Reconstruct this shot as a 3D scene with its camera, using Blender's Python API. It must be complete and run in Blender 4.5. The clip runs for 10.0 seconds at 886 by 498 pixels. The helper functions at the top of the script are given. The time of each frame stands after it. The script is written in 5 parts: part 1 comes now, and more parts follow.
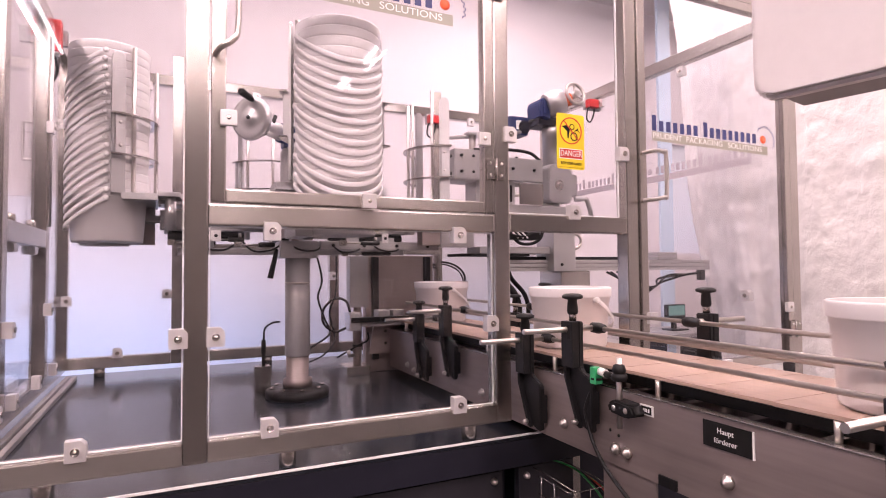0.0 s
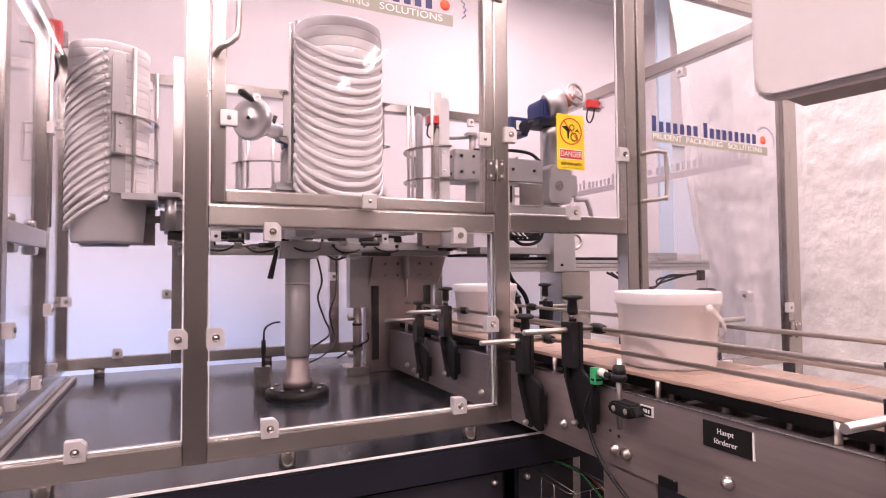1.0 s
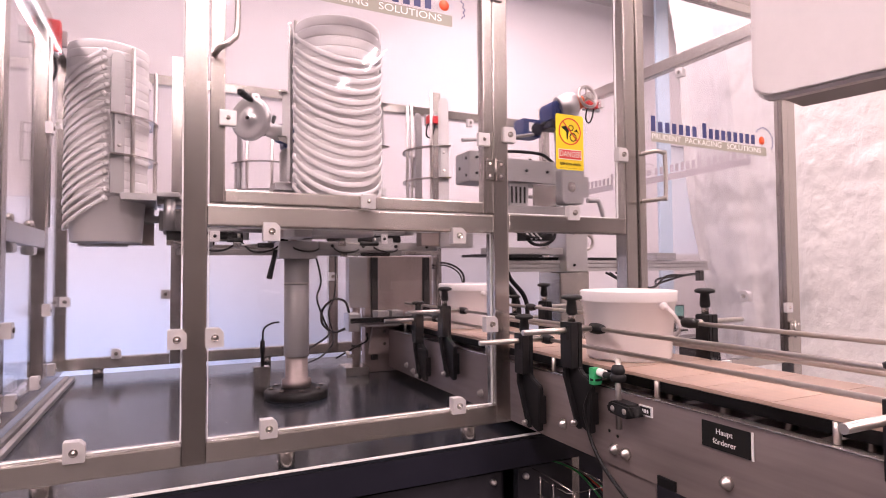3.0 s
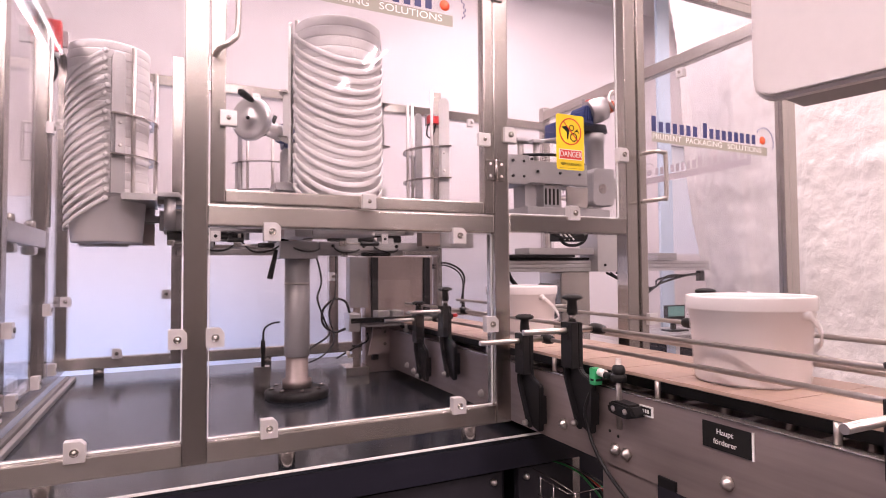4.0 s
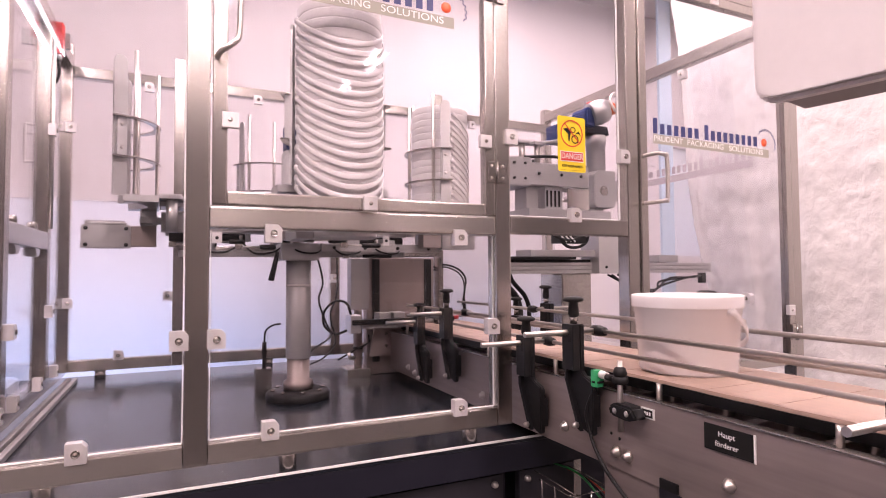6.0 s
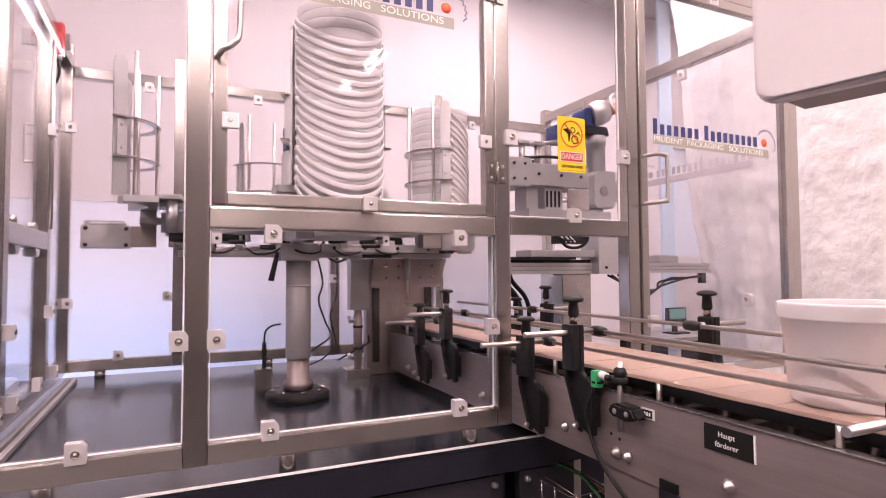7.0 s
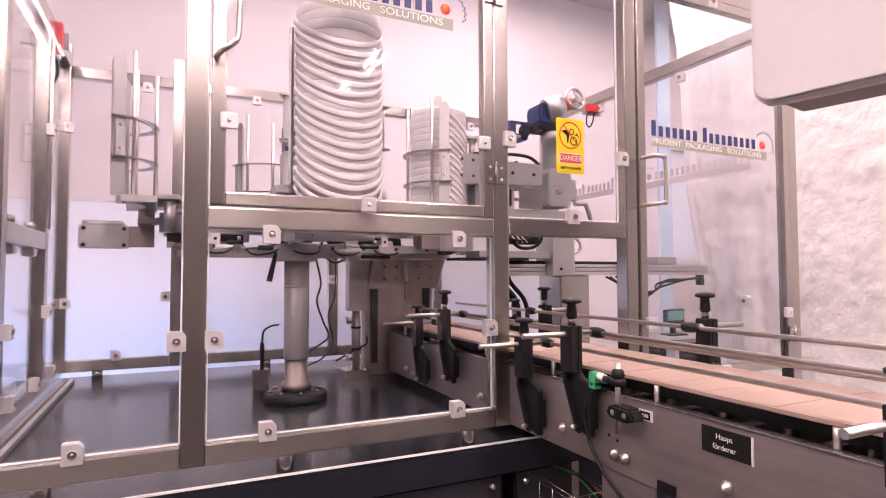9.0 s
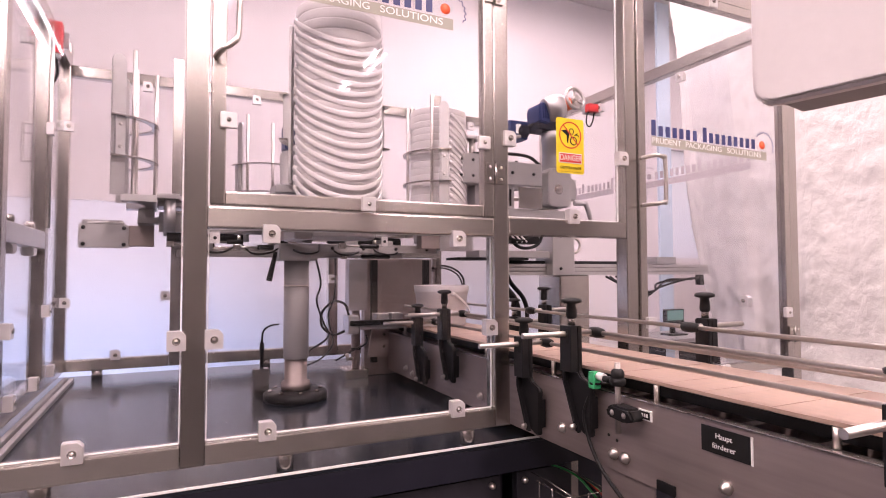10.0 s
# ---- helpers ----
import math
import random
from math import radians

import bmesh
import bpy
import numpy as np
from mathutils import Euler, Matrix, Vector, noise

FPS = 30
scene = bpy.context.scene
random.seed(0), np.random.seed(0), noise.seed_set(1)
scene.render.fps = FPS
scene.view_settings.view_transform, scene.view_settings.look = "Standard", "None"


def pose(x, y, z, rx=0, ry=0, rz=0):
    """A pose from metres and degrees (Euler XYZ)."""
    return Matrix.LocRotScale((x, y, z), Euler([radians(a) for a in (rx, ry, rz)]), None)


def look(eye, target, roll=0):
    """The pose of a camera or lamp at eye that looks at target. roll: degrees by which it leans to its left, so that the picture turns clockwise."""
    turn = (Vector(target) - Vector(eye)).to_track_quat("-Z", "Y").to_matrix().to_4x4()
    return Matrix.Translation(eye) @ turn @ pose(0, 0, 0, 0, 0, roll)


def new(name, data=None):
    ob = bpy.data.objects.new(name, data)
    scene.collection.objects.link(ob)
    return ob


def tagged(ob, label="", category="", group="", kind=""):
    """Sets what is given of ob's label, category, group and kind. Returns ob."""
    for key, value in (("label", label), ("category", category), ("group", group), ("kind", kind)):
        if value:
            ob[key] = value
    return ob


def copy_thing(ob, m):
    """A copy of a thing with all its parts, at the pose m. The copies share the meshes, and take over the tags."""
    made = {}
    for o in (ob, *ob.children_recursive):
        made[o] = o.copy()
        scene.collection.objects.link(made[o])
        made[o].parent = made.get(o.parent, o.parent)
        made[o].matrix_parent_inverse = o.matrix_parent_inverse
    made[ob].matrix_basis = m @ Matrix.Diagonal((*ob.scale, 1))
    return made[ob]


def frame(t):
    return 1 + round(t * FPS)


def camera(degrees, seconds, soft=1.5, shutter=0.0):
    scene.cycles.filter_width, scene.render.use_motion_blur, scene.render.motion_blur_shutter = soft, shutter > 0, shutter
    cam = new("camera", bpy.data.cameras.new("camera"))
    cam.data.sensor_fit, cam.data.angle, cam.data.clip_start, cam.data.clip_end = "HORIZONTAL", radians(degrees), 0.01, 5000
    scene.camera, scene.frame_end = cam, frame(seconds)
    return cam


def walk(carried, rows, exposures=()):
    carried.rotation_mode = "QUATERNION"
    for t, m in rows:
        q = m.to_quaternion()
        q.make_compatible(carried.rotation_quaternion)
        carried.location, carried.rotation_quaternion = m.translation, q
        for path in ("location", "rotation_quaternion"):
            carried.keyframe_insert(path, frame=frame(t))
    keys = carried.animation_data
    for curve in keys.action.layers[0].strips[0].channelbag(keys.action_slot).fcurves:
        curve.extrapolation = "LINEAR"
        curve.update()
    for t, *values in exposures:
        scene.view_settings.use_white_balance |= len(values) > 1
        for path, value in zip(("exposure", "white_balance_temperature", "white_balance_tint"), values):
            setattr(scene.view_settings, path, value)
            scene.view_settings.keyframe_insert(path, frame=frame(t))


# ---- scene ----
# The camera: nearly still, with a slight drift of its head.
EYE = (0.0, 0.0, 1.087)
LENS = 1008.0
cam = camera(2 * math.degrees(math.atan(784 / LENS)), 10.0, soft=1.0, shutter=0.5)


def head(dx, dy, roll):
    """Camera pose with small turns: dx, dy in thousandths of the lens, roll in degrees."""
    yaw, pitch = 25.2 + math.degrees(-dx / LENS), 2.0 + math.degrees(dy / LENS)
    return pose(*EYE, 90 + pitch, 0, -yaw) @ pose(0, 0, 0, 0, 0, -0.44 + roll)


walk(cam, [
    (0.0, head(0, 0, 0)), (1.0, head(0, 0.8, 0.02)), (2.0, head(-0.8, 0.8, 0.02)), (2.7, head(-1.6, 1.0, 0.03)),
    (3.8, head(-1.0, 1.1, 0.04)), (4.5, head(0, 1.3, 0.05)), (5.0, head(0.3, 3.4, 0.06)), (5.5, head(1.4, 4.0, 0.07)),
    (6.8, head(1.4, 5.0, 0.10)), (7.5, head(1.0, 5.0, 0.14)), (8.0, head(-1.3, 6.3, 0.24)), (9.0, head(-1.3, 6.8, 0.28)),
    (10.0, head(-1.6, 6.2, 0.32))],
    exposures=[(0.0, 0.07, 6500, 28), (10.0, 0.07, 6500, 28)])

# ---- light: ceiling fixtures of the hall ----
world = bpy.data.worlds.new("world")
world.use_nodes = True
world.node_tree.nodes["Background"].inputs[0].default_value = (1.0, 0.97, 0.98, 1)
world.node_tree.nodes["Background"].inputs[1].default_value = 0.3
scene.world = world


def area_light(name, at, target, sx, sy, watts, colour):
    d = bpy.data.lights.new(name, "AREA")
    d.shape, d.size, d.size_y, d.energy, d.color = "RECTANGLE", sx, sy, watts, colour
    ob = new(name, d)
    ob.matrix_world = look(at, target)
    return ob


CEIL = 3.34
PINK = (1.0, 0.822, 0.722)
# tube lamps of the hall: middle of each, its length and its light
# those at y below -3 mirror in the panes; the others are unseen added fill
LAMPS = [(0.35, -1.9, 1.3, 60), (-1.08, -3.55, 1.5, 40), (1.81, -3.20, 0.74, 30), (1.79, -4.02, 0.40, 16), (-1.08, -0.9, 1.5, 62), (1.81, -0.9, 1.5, 50),
         (-1.08, 1.1, 1.5, 34), (1.15, 1.5, 1.5, 28), (3.7, 1.9, 1.5, 44), (0.4, 2.3, 1.3, 8), (2.15, 2.6, 1.3, 17)]
for lx, ly, ll, watts in LAMPS:
    area_light("ceiling_lamp_light", (lx - 0.055, ly, CEIL - 0.115), (lx - 0.055, ly + 0.0001, 0), 0.03, ll - 0.08, watts, PINK)
# daylight behind the frosted glazing at the foot of the back wall
area_light("window_light", (-2.2, 4.30, 0.75), (-2.2, 3.7, 0.75), 5.2, 1.5, 110, (0.84, 0.92, 1.0))
area_light("window_light", (4.28, 4.30, 1.70), (4.28, 3.7, 1.70), 0.65, 1.0, 7, (0.93, 0.97, 1.0))

# ---- materials ----


def material(name, colour, rough=0.5, metal=0.0, vary=0.08, scale=30.0, bump=0.0, stretch=(1, 1, 1), rough_vary=0.1, spec=0.5, island=False, distance=0.002, distort=0.0):
    m = bpy.data.materials.new(name)
    m.use_nodes = True
    nt = m.node_tree
    n, l = nt.nodes, nt.links
    p = n["Principled BSDF"]
    p.inputs["Roughness"].default_value, p.inputs["Metallic"].default_value = rough, metal
    p.inputs["Specular IOR Level"].default_value = spec
    co = n.new("ShaderNodeTexCoord")
    mp = n.new("ShaderNodeMapping")
    mp.inputs["Scale"].default_value = stretch
    l.new(co.outputs["Object"], mp.inputs["Vector"])
    a = n.new("ShaderNodeTexNoise")
    a.inputs["Scale"].default_value, a.inputs["Detail"].default_value = scale, 5
    a.inputs["Distortion"].default_value = distort
    b = n.new("ShaderNodeTexNoise")
    b.inputs["Scale"].default_value, b.inputs["Detail"].default_value = min(scale * 0.12, 6.0), 2
    l.new(mp.outputs[0], a.inputs["Vector"])
    l.new(co.outputs["Object"], b.inputs["Vector"])
    add = n.new("ShaderNodeMath")
    add.operation = "ADD"
    l.new(a.outputs["Fac"], add.inputs[0])
    l.new(b.outputs["Fac"], add.inputs[1])
    last = add
    if island:
        info = n.new("ShaderNodeObjectInfo")
        s = n.new("ShaderNodeMath")
        s.operation = "MULTIPLY_ADD"
        s.inputs[1].default_value, s.inputs[2].default_value = 0.14, -0.07
        l.new(info.outputs["Random"], s.inputs[0])
        t = n.new("ShaderNodeMath")
        l.new(add.outputs[0], t.inputs[0])
        l.new(s.outputs[0], t.inputs[1])
        last = t
    ramp = n.new("ShaderNodeMapRange")
    ramp.inputs["From Min"].default_value, ramp.inputs["From Max"].default_value = 0.6, 1.4
    ramp.inputs["To Min"].default_value, ramp.inputs["To Max"].default_value = 1 - vary, 1 + vary
    l.new(last.outputs[0], ramp.inputs["Value"])
    mul = n.new("ShaderNodeVectorMath")
    mul.operation = "SCALE"
    mul.inputs[0].default_value = colour
    l.new(ramp.outputs[0], mul.inputs["Scale"])
    l.new(mul.outputs[0], p.inputs["Base Color"])
    rr = n.new("ShaderNodeMapRange")
    rr.inputs["From Min"].default_value, rr.inputs["From Max"].default_value = 0.6, 1.4
    rr.inputs["To Min"].default_value, rr.inputs["To Max"].default_value = max(0.02, rough - rough_vary), min(1, rough + rough_vary)
    l.new(add.outputs[0], rr.inputs["Value"])
    l.new(rr.outputs[0], p.inputs["Roughness"])
    if bump:
        bp = n.new("ShaderNodeBump")
        bp.inputs["Strength"].default_value, bp.inputs["Distance"].default_value = bump, distance
        l.new(a.outputs["Fac"], bp.inputs["Height"])
        l.new(bp.outputs[0], p.inputs["Normal"])
    return m


def clear_pane(name, tint, gloss=1.0):
    """Thin clear sheet: straight-through light with a Fresnel gloss."""
    m = bpy.data.materials.new(name)
    m.use_nodes = True
    nt = m.node_tree
    n, l = nt.nodes, nt.links
    n.remove(n["Principled BSDF"])
    out = n["Material Output"]
    tr, gl, mix, lw = n.new("ShaderNodeBsdfTransparent"), n.new("ShaderNodeBsdfGlossy"), n.new("ShaderNodeMixShader"), n.new("ShaderNodeLayerWeight")
    lw.inputs["Blend"].default_value = 0.5
    tr.inputs[0].default_value = (*tint, 1)
    gl.inputs["Roughness"].default_value = 0.01
    pw, ma = n.new("ShaderNodeMath"), n.new("ShaderNodeMath")
    pw.operation, pw.inputs[1].default_value = "POWER", 5.0
    ma.operation, ma.inputs[1].default_value, ma.inputs[2].default_value = "MULTIPLY_ADD", 0.8 * gloss, 0.035 * gloss
    l.new(lw.outputs["Facing"], pw.inputs[0])
    l.new(pw.outputs[0], ma.inputs[0])
    l.new(ma.outputs[0], mix.inputs[0])
    l.new(tr.outputs[0], mix.inputs[1])
    l.new(gl.outputs[0], mix.inputs[2])
    l.new(mix.outputs[0], out.inputs["Surface"])
    return m


def glowing(name, colour, strength):
    m = bpy.data.materials.new(name)
    m.use_nodes = True
    p = m.node_tree.nodes["Principled BSDF"]
    p.inputs["Base Color"].default_value = (0.9, 0.9, 0.9, 1)
    p.inputs["Emission Color"].default_value, p.inputs["Emission Strength"].default_value = (*colour, 1), strength
    return m




def brushed(name, axis, rough=0.27, spread=0.75, colour=(0.53, 0.495, 0.465)):
    """Brushed stainless steel: grain along one axis, so that reflections spread across it."""
    grain = {"X": (0.006, 1, 1), "Y": (1, 0.006, 1), "Z": (1, 1, 0.006)}[axis]
    m = material(name, colour, rough, 1.0, 0.012, 900, 0.0, grain, 0.002)
    n, l = m.node_tree.nodes, m.node_tree.links
    tangent = n.new("ShaderNodeTangent")
    tangent.direction_type, tangent.axis = "RADIAL", axis
    p = n["Principled BSDF"]
    p.inputs["Anisotropic"].default_value = spread
    l.new(tangent.outputs[0], p.inputs["Tangent"])
    return m


M_STEEL_V = brushed("brushed_stainless_upright", "Z")
M_STEEL_H = brushed("brushed_stainless_level", "X")
M_STEEL_D = brushed("brushed_stainless_deep", "Y")
M_PLATE = material("rolled_stainless_sheet", (0.37, 0.31, 0.295), 0.46, 0.75, 0.20, 90, 0.03, (1, 0.06, 1), 0.10)
M_ALU = material("milled_aluminium", (0.53, 0.52, 0.52), 0.42, 0.9, 0.06, 40, 0.03)
M_GREY = material("grey_machined_aluminium", (0.38, 0.37, 0.37), 0.5, 0.5, 0.08, 35, 0.03)
M_CHROME = material("polished_rod", (0.60, 0.56, 0.53), 0.36, 1.0, 0.015, 50, 0.0, (1, 1, 1), 0.01)
M_CLAMP = material("clamp_cast_aluminium", (0.66, 0.64, 0.64), 0.38, 0.45, 0.05, 50, 0.03)
M_BLACK = material("black_moulded_plastic", (0.010, 0.010, 0.011), 0.45, 0, 0.2, 60, 0.05, spec=0.3)
M_RUBBER = material("black_rubber_cable", (0.010, 0.010, 0.011), 0.5, 0, 0.15, 50, spec=0.3)
M_TOP = material("dark_steel_table_top", (0.017, 0.021, 0.029), 0.19, 0.0, 0.15, 30, 0.01, (1, 0.3, 1), 0.04)
M_NAVY = material("navy_painted_steel", (0.013, 0.013, 0.022), 0.42, 0.0, 0.15, 25, 0.04, spec=0.35)
M_DOORP = material("dark_cabinet_paint", (0.026, 0.025, 0.033), 0.42, 0.1, 0.15, 25, 0.04)
M_WHITE = material("white_polypropylene", (0.86, 0.83, 0.83), 0.36, 0, 0.03, 14, 0.02)


def let_through(m, share_of_light):
    """Thin translucent plastic: part of the light passes the wall."""
    n, l = m.node_tree.nodes, m.node_tree.links
    p, out = n["Principled BSDF"], n["Material Output"]
    tl, mix = n.new("ShaderNodeBsdfTranslucent"), n.new("ShaderNodeMixShader")
    tl.inputs["Color"].default_value = (0.88, 0.85, 0.85, 1)
    mix.inputs[0].default_value = share_of_light
    l.new(p.outputs[0], mix.inputs[1])
    l.new(tl.outputs[0], mix.inputs[2])
    l.new(mix.outputs[0], out.inputs["Surface"])


let_through(M_WHITE, 0.20)
M_BELT = material("tan_acetal_slat", (0.40, 0.285, 0.23), 0.45, 0, 0.22, 60, 0.06, (1, 0.04, 1), 0.08, island=True)
M_BLUE = material("blue_gearbox_enamel", (0.018, 0.035, 0.13), 0.35, 0, 0.12, 30, 0.05)
M_RED = material("red_switch_plastic", (0.55, 0.03, 0.03), 0.4, 0, 0.1, 30)
M_ORANGE = material("orange_cap_plastic", (0.75, 0.13, 0.03), 0.4, 0, 0.08, 30)
M_GREEN = material("green_sensor_plastic", (0.03, 0.42, 0.16), 0.35, 0, 0.1, 30)
M_YELLOW = material("yellow_sign_film", (0.90, 0.68, 0.02), 0.4, 0, 0.03, 20)
M_SIGNRED = material("red_sign_print", (0.70, 0.05, 0.03), 0.4, 0, 0.03, 20)
M_INK = material("black_sign_print", (0.012, 0.012, 0.012), 0.55, 0, 0.05, 20, spec=0.2)
M_PAPER = material("white_sign_print", (0.85, 0.85, 0.83), 0.45, 0, 0.03, 20)
M_LOGOBLUE = material("blue_lettering_film", (0.035, 0.045, 0.16), 0.45, 0, 0.05, 20)
M_LOGOGREY = material("grey_band_film", (0.38, 0.37, 0.31), 0.5, 0, 0.05, 20)
M_MARKBACK = material("pale_film_back", (0.50, 0.45, 0.47), 0.5, 0, 0.04, 20)
M_LOGORED = material("orange_dot_film", (0.80, 0.10, 0.02), 0.45, 0, 0.05, 20)
M_BOX = material("white_powder_coat", (0.68, 0.64, 0.64), 0.45, 0, 0.03, 90, 0.04)
M_BOXSHADE = material("shaded_powder_coat", (0.30, 0.28, 0.28), 0.6, 0, 0.04, 90, 0.03)
M_WALL = material("white_wall_paint", (0.75, 0.70, 0.71), 0.75, 0, 0.04, 5, 0.05)
M_DIM = material("grey_hall_paint", (0.15, 0.142, 0.14), 0.7, 0, 0.16, 2.5, 0.05)


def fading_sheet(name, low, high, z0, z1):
    """Frosted sheet with the bluer glow at its foot put into the colour, clearing upwards."""
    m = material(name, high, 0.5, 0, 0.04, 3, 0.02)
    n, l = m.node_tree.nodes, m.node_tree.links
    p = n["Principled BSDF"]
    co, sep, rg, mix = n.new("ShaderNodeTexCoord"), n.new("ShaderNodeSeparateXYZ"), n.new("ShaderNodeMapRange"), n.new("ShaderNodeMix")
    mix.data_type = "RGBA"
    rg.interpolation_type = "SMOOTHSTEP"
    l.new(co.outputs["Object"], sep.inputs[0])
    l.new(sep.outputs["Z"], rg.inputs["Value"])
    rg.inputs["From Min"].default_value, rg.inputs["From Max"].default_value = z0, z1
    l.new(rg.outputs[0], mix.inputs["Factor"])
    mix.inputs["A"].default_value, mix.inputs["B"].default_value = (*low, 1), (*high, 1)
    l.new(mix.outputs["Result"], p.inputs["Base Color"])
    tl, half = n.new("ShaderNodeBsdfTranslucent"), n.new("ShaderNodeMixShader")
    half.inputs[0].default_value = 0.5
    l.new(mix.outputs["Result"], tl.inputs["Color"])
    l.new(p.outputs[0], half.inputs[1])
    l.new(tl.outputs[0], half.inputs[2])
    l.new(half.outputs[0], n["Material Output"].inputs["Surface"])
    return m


# the blue daylight low on the wall is painted into this sheet's gradient
M_SHEET = fading_sheet("sheet_with_painted_glow", (0.69, 0.76, 0.89), (0.78, 0.75, 0.77), 0.30, 1.40)
M_FROST = fading_sheet("white_frosted_sheet", (0.80, 0.80, 0.84), (0.82, 0.81, 0.82), 1.2, 2.2)
M_FLOOR = material("grey_epoxy_floor", (0.055, 0.052, 0.052), 0.35, 0, 0.10, 6, 0.04)
M_CEIL = material("white_ceiling_board", (0.74, 0.72, 0.72), 0.8, 0, 0.03, 6, 0.05)
M_TARP = material("crinkled_white_tarpaulin", (0.62, 0.595, 0.58), 0.55, 0, 0.06, 30, 1.0, (1, 1, 0.8), distance=0.006, distort=0.2)
M_EDGE = material("white_lit_edge", (0.80, 0.80, 0.80), 0.25, 0, 0.04, 40)
M_FILM = clear_pane("thin_plastic_film", (0.93, 0.93, 0.95), 1.0)
M_PANE = clear_pane("clear_polycarbonate", (0.965, 0.965, 0.975), 0.95)
M_PALEBLUE = material("pale_blue_panel", (0.52, 0.64, 0.76), 0.5, 0, 0.05, 6)
M_TUBE = glowing("fluorescent_tube", (1.0, 0.93, 0.92), 30.0)
M_SCREEN = glowing("distant_screen", (0.25, 0.62, 0.50), 0.35)
M_SCREEN.node_tree.nodes["Principled BSDF"].inputs["Base Color"].default_value = (0.04, 0.05, 0.06, 1)
M_WIRE_R = material("red_wire", (0.45, 0.04, 0.03), 0.45)
M_WIRE_G = material("green_wire", (0.04, 0.35, 0.10), 0.45)

# ---- mesh helpers ----


def box(bm, a, b, bevel=0.0):
    (x0, y0, z0), (x1, y1, z1) = a, b
    v = [bm.verts.new((x, y, z)) for x in (x0, x1) for y in (y0, y1) for z in (z0, z1)]
    fs = [bm.faces.new([v[i] for i in q]) for q in ((0, 1, 3, 2), (4, 6, 7, 5), (0, 4, 5, 1), (2, 3, 7, 6), (0, 2, 6, 4), (1, 5, 7, 3))]
    if bevel:
        es = list({e for f in fs for e in f.edges})
        bmesh.ops.bevel(bm, geom=es, offset=bevel, segments=2, profile=0.7, affect="EDGES")
    return bm


def sweep(bm, pts, r, seg=10, closed=False, caps=True):
    """A round bar along points."""
    pts = [Vector(p) for p in pts]
    rings, n = [], len(pts)
    side = None
    for i, p in enumerate(pts):
        d = (pts[(i + 1) % n] - pts[i - 1]) if closed else pts[min(i + 1, n - 1)] - pts[max(i - 1, 0)]
        d.normalize()
        if side is None:
            side = d.cross(Vector((0.13, 0.31, 0.94)))
        side = (side - d * side.dot(d)).normalized()
        up = d.cross(side)
        rad = r[i] if isinstance(r, (list, tuple)) else r
        rings.append([bm.verts.new(p + (side * math.cos(2 * math.pi * k / seg) + up * math.sin(2 * math.pi * k / seg)) * rad) for k in range(seg)])
    for i in range(n if closed else n - 1):
        a, b = rings[i], rings[(i + 1) % n]
        for k in range(seg):
            bm.faces.new((a[k], a[(k + 1) % seg], b[(k + 1) % seg], b[k])).smooth = True
    if caps and not closed:
        bm.faces.new(rings[0][::-1])
        bm.faces.new(rings[-1])
    return bm


def lathe(bm, profile, seg=32, at=(0, 0, 0), axis="z", closed=False):
    """Turns (radius, height) pairs about an axis."""
    rings = []
    for r, h in profile:
        ring = []
        for k in range(seg):
            c, s = r * math.cos(2 * math.pi * k / seg), r * math.sin(2 * math.pi * k / seg)
            p = {"z": (c, s, h), "x": (h, c, s), "y": (c, h, s)}[axis]
            ring.append(bm.verts.new((p[0] + at[0], p[1] + at[1], p[2] + at[2])))
        rings.append(ring)
    pairs = list(zip(rings, rings[1:]))
    if closed:
        pairs.append((rings[-1], rings[0]))
    for a, b in pairs:
        for k in range(seg):
            bm.faces.new((a[k], a[(k + 1) % seg], b[(k + 1) % seg], b[k])).smooth = True
    if not closed:
        for ring in (rings[0], rings[-1]):
            bm.faces.new(ring)
    bmesh.ops.recalc_face_normals(bm, faces=bm.faces[:])
    return bm


def prism(bm, poly, axis, lo, hi, bevel=0.0):
    """A flat outline of (a, b) pairs, drawn out along an axis."""
    def at(a, b, h):
        return {"x": (h, a, b), "y": (a, h, b), "z": (a, b, h)}[axis]
    lower, upper = [bm.verts.new(at(a, b, lo)) for a, b in poly], [bm.verts.new(at(a, b, hi)) for a, b in poly]
    n = len(poly)
    fs = [bm.faces.new(lower), bm.faces.new(upper)] + [bm.faces.new((lower[i], lower[(i + 1) % n], upper[(i + 1) % n], upper[i])) for i in range(n)]
    bmesh.ops.recalc_face_normals(bm, faces=fs)
    if bevel:
        bmesh.ops.bevel(bm, geom=list({e for f in fs for e in f.edges}), offset=bevel, segments=2, affect="EDGES")
    return bm


def arc(cx, cy, cz, r, a0, a1, n, plane="xy"):
    out = []
    for i in range(n + 1):
        a = radians(a0 + (a1 - a0) * i / n)
        c, s = r * math.cos(a), r * math.sin(a)
        out.append({"xy": (cx + c, cy + s, cz), "xz": (cx + c, cy, cz + s), "yz": (cx, cy + c, cz + s)}[plane])
    return out


def curve(pts, n=24):
    """Smooth points through the given ones."""
    pts = [Vector(p) for p in pts]
    pts = [pts[0] * 2 - pts[1], *pts, pts[-1] * 2 - pts[-2]]
    out, spans = [], len(pts) - 3
    for i in range(n + 1):
        u = i / n * spans
        k = min(int(u), spans - 1)
        f = u - k
        a, b, c, d = pts[k:k + 4]
        out.append(0.5 * (2 * b + (c - a) * f + (2 * a - 5 * b + 4 * c - d) * f * f + (3 * b - a - 3 * c + d) * f ** 3))
    return out


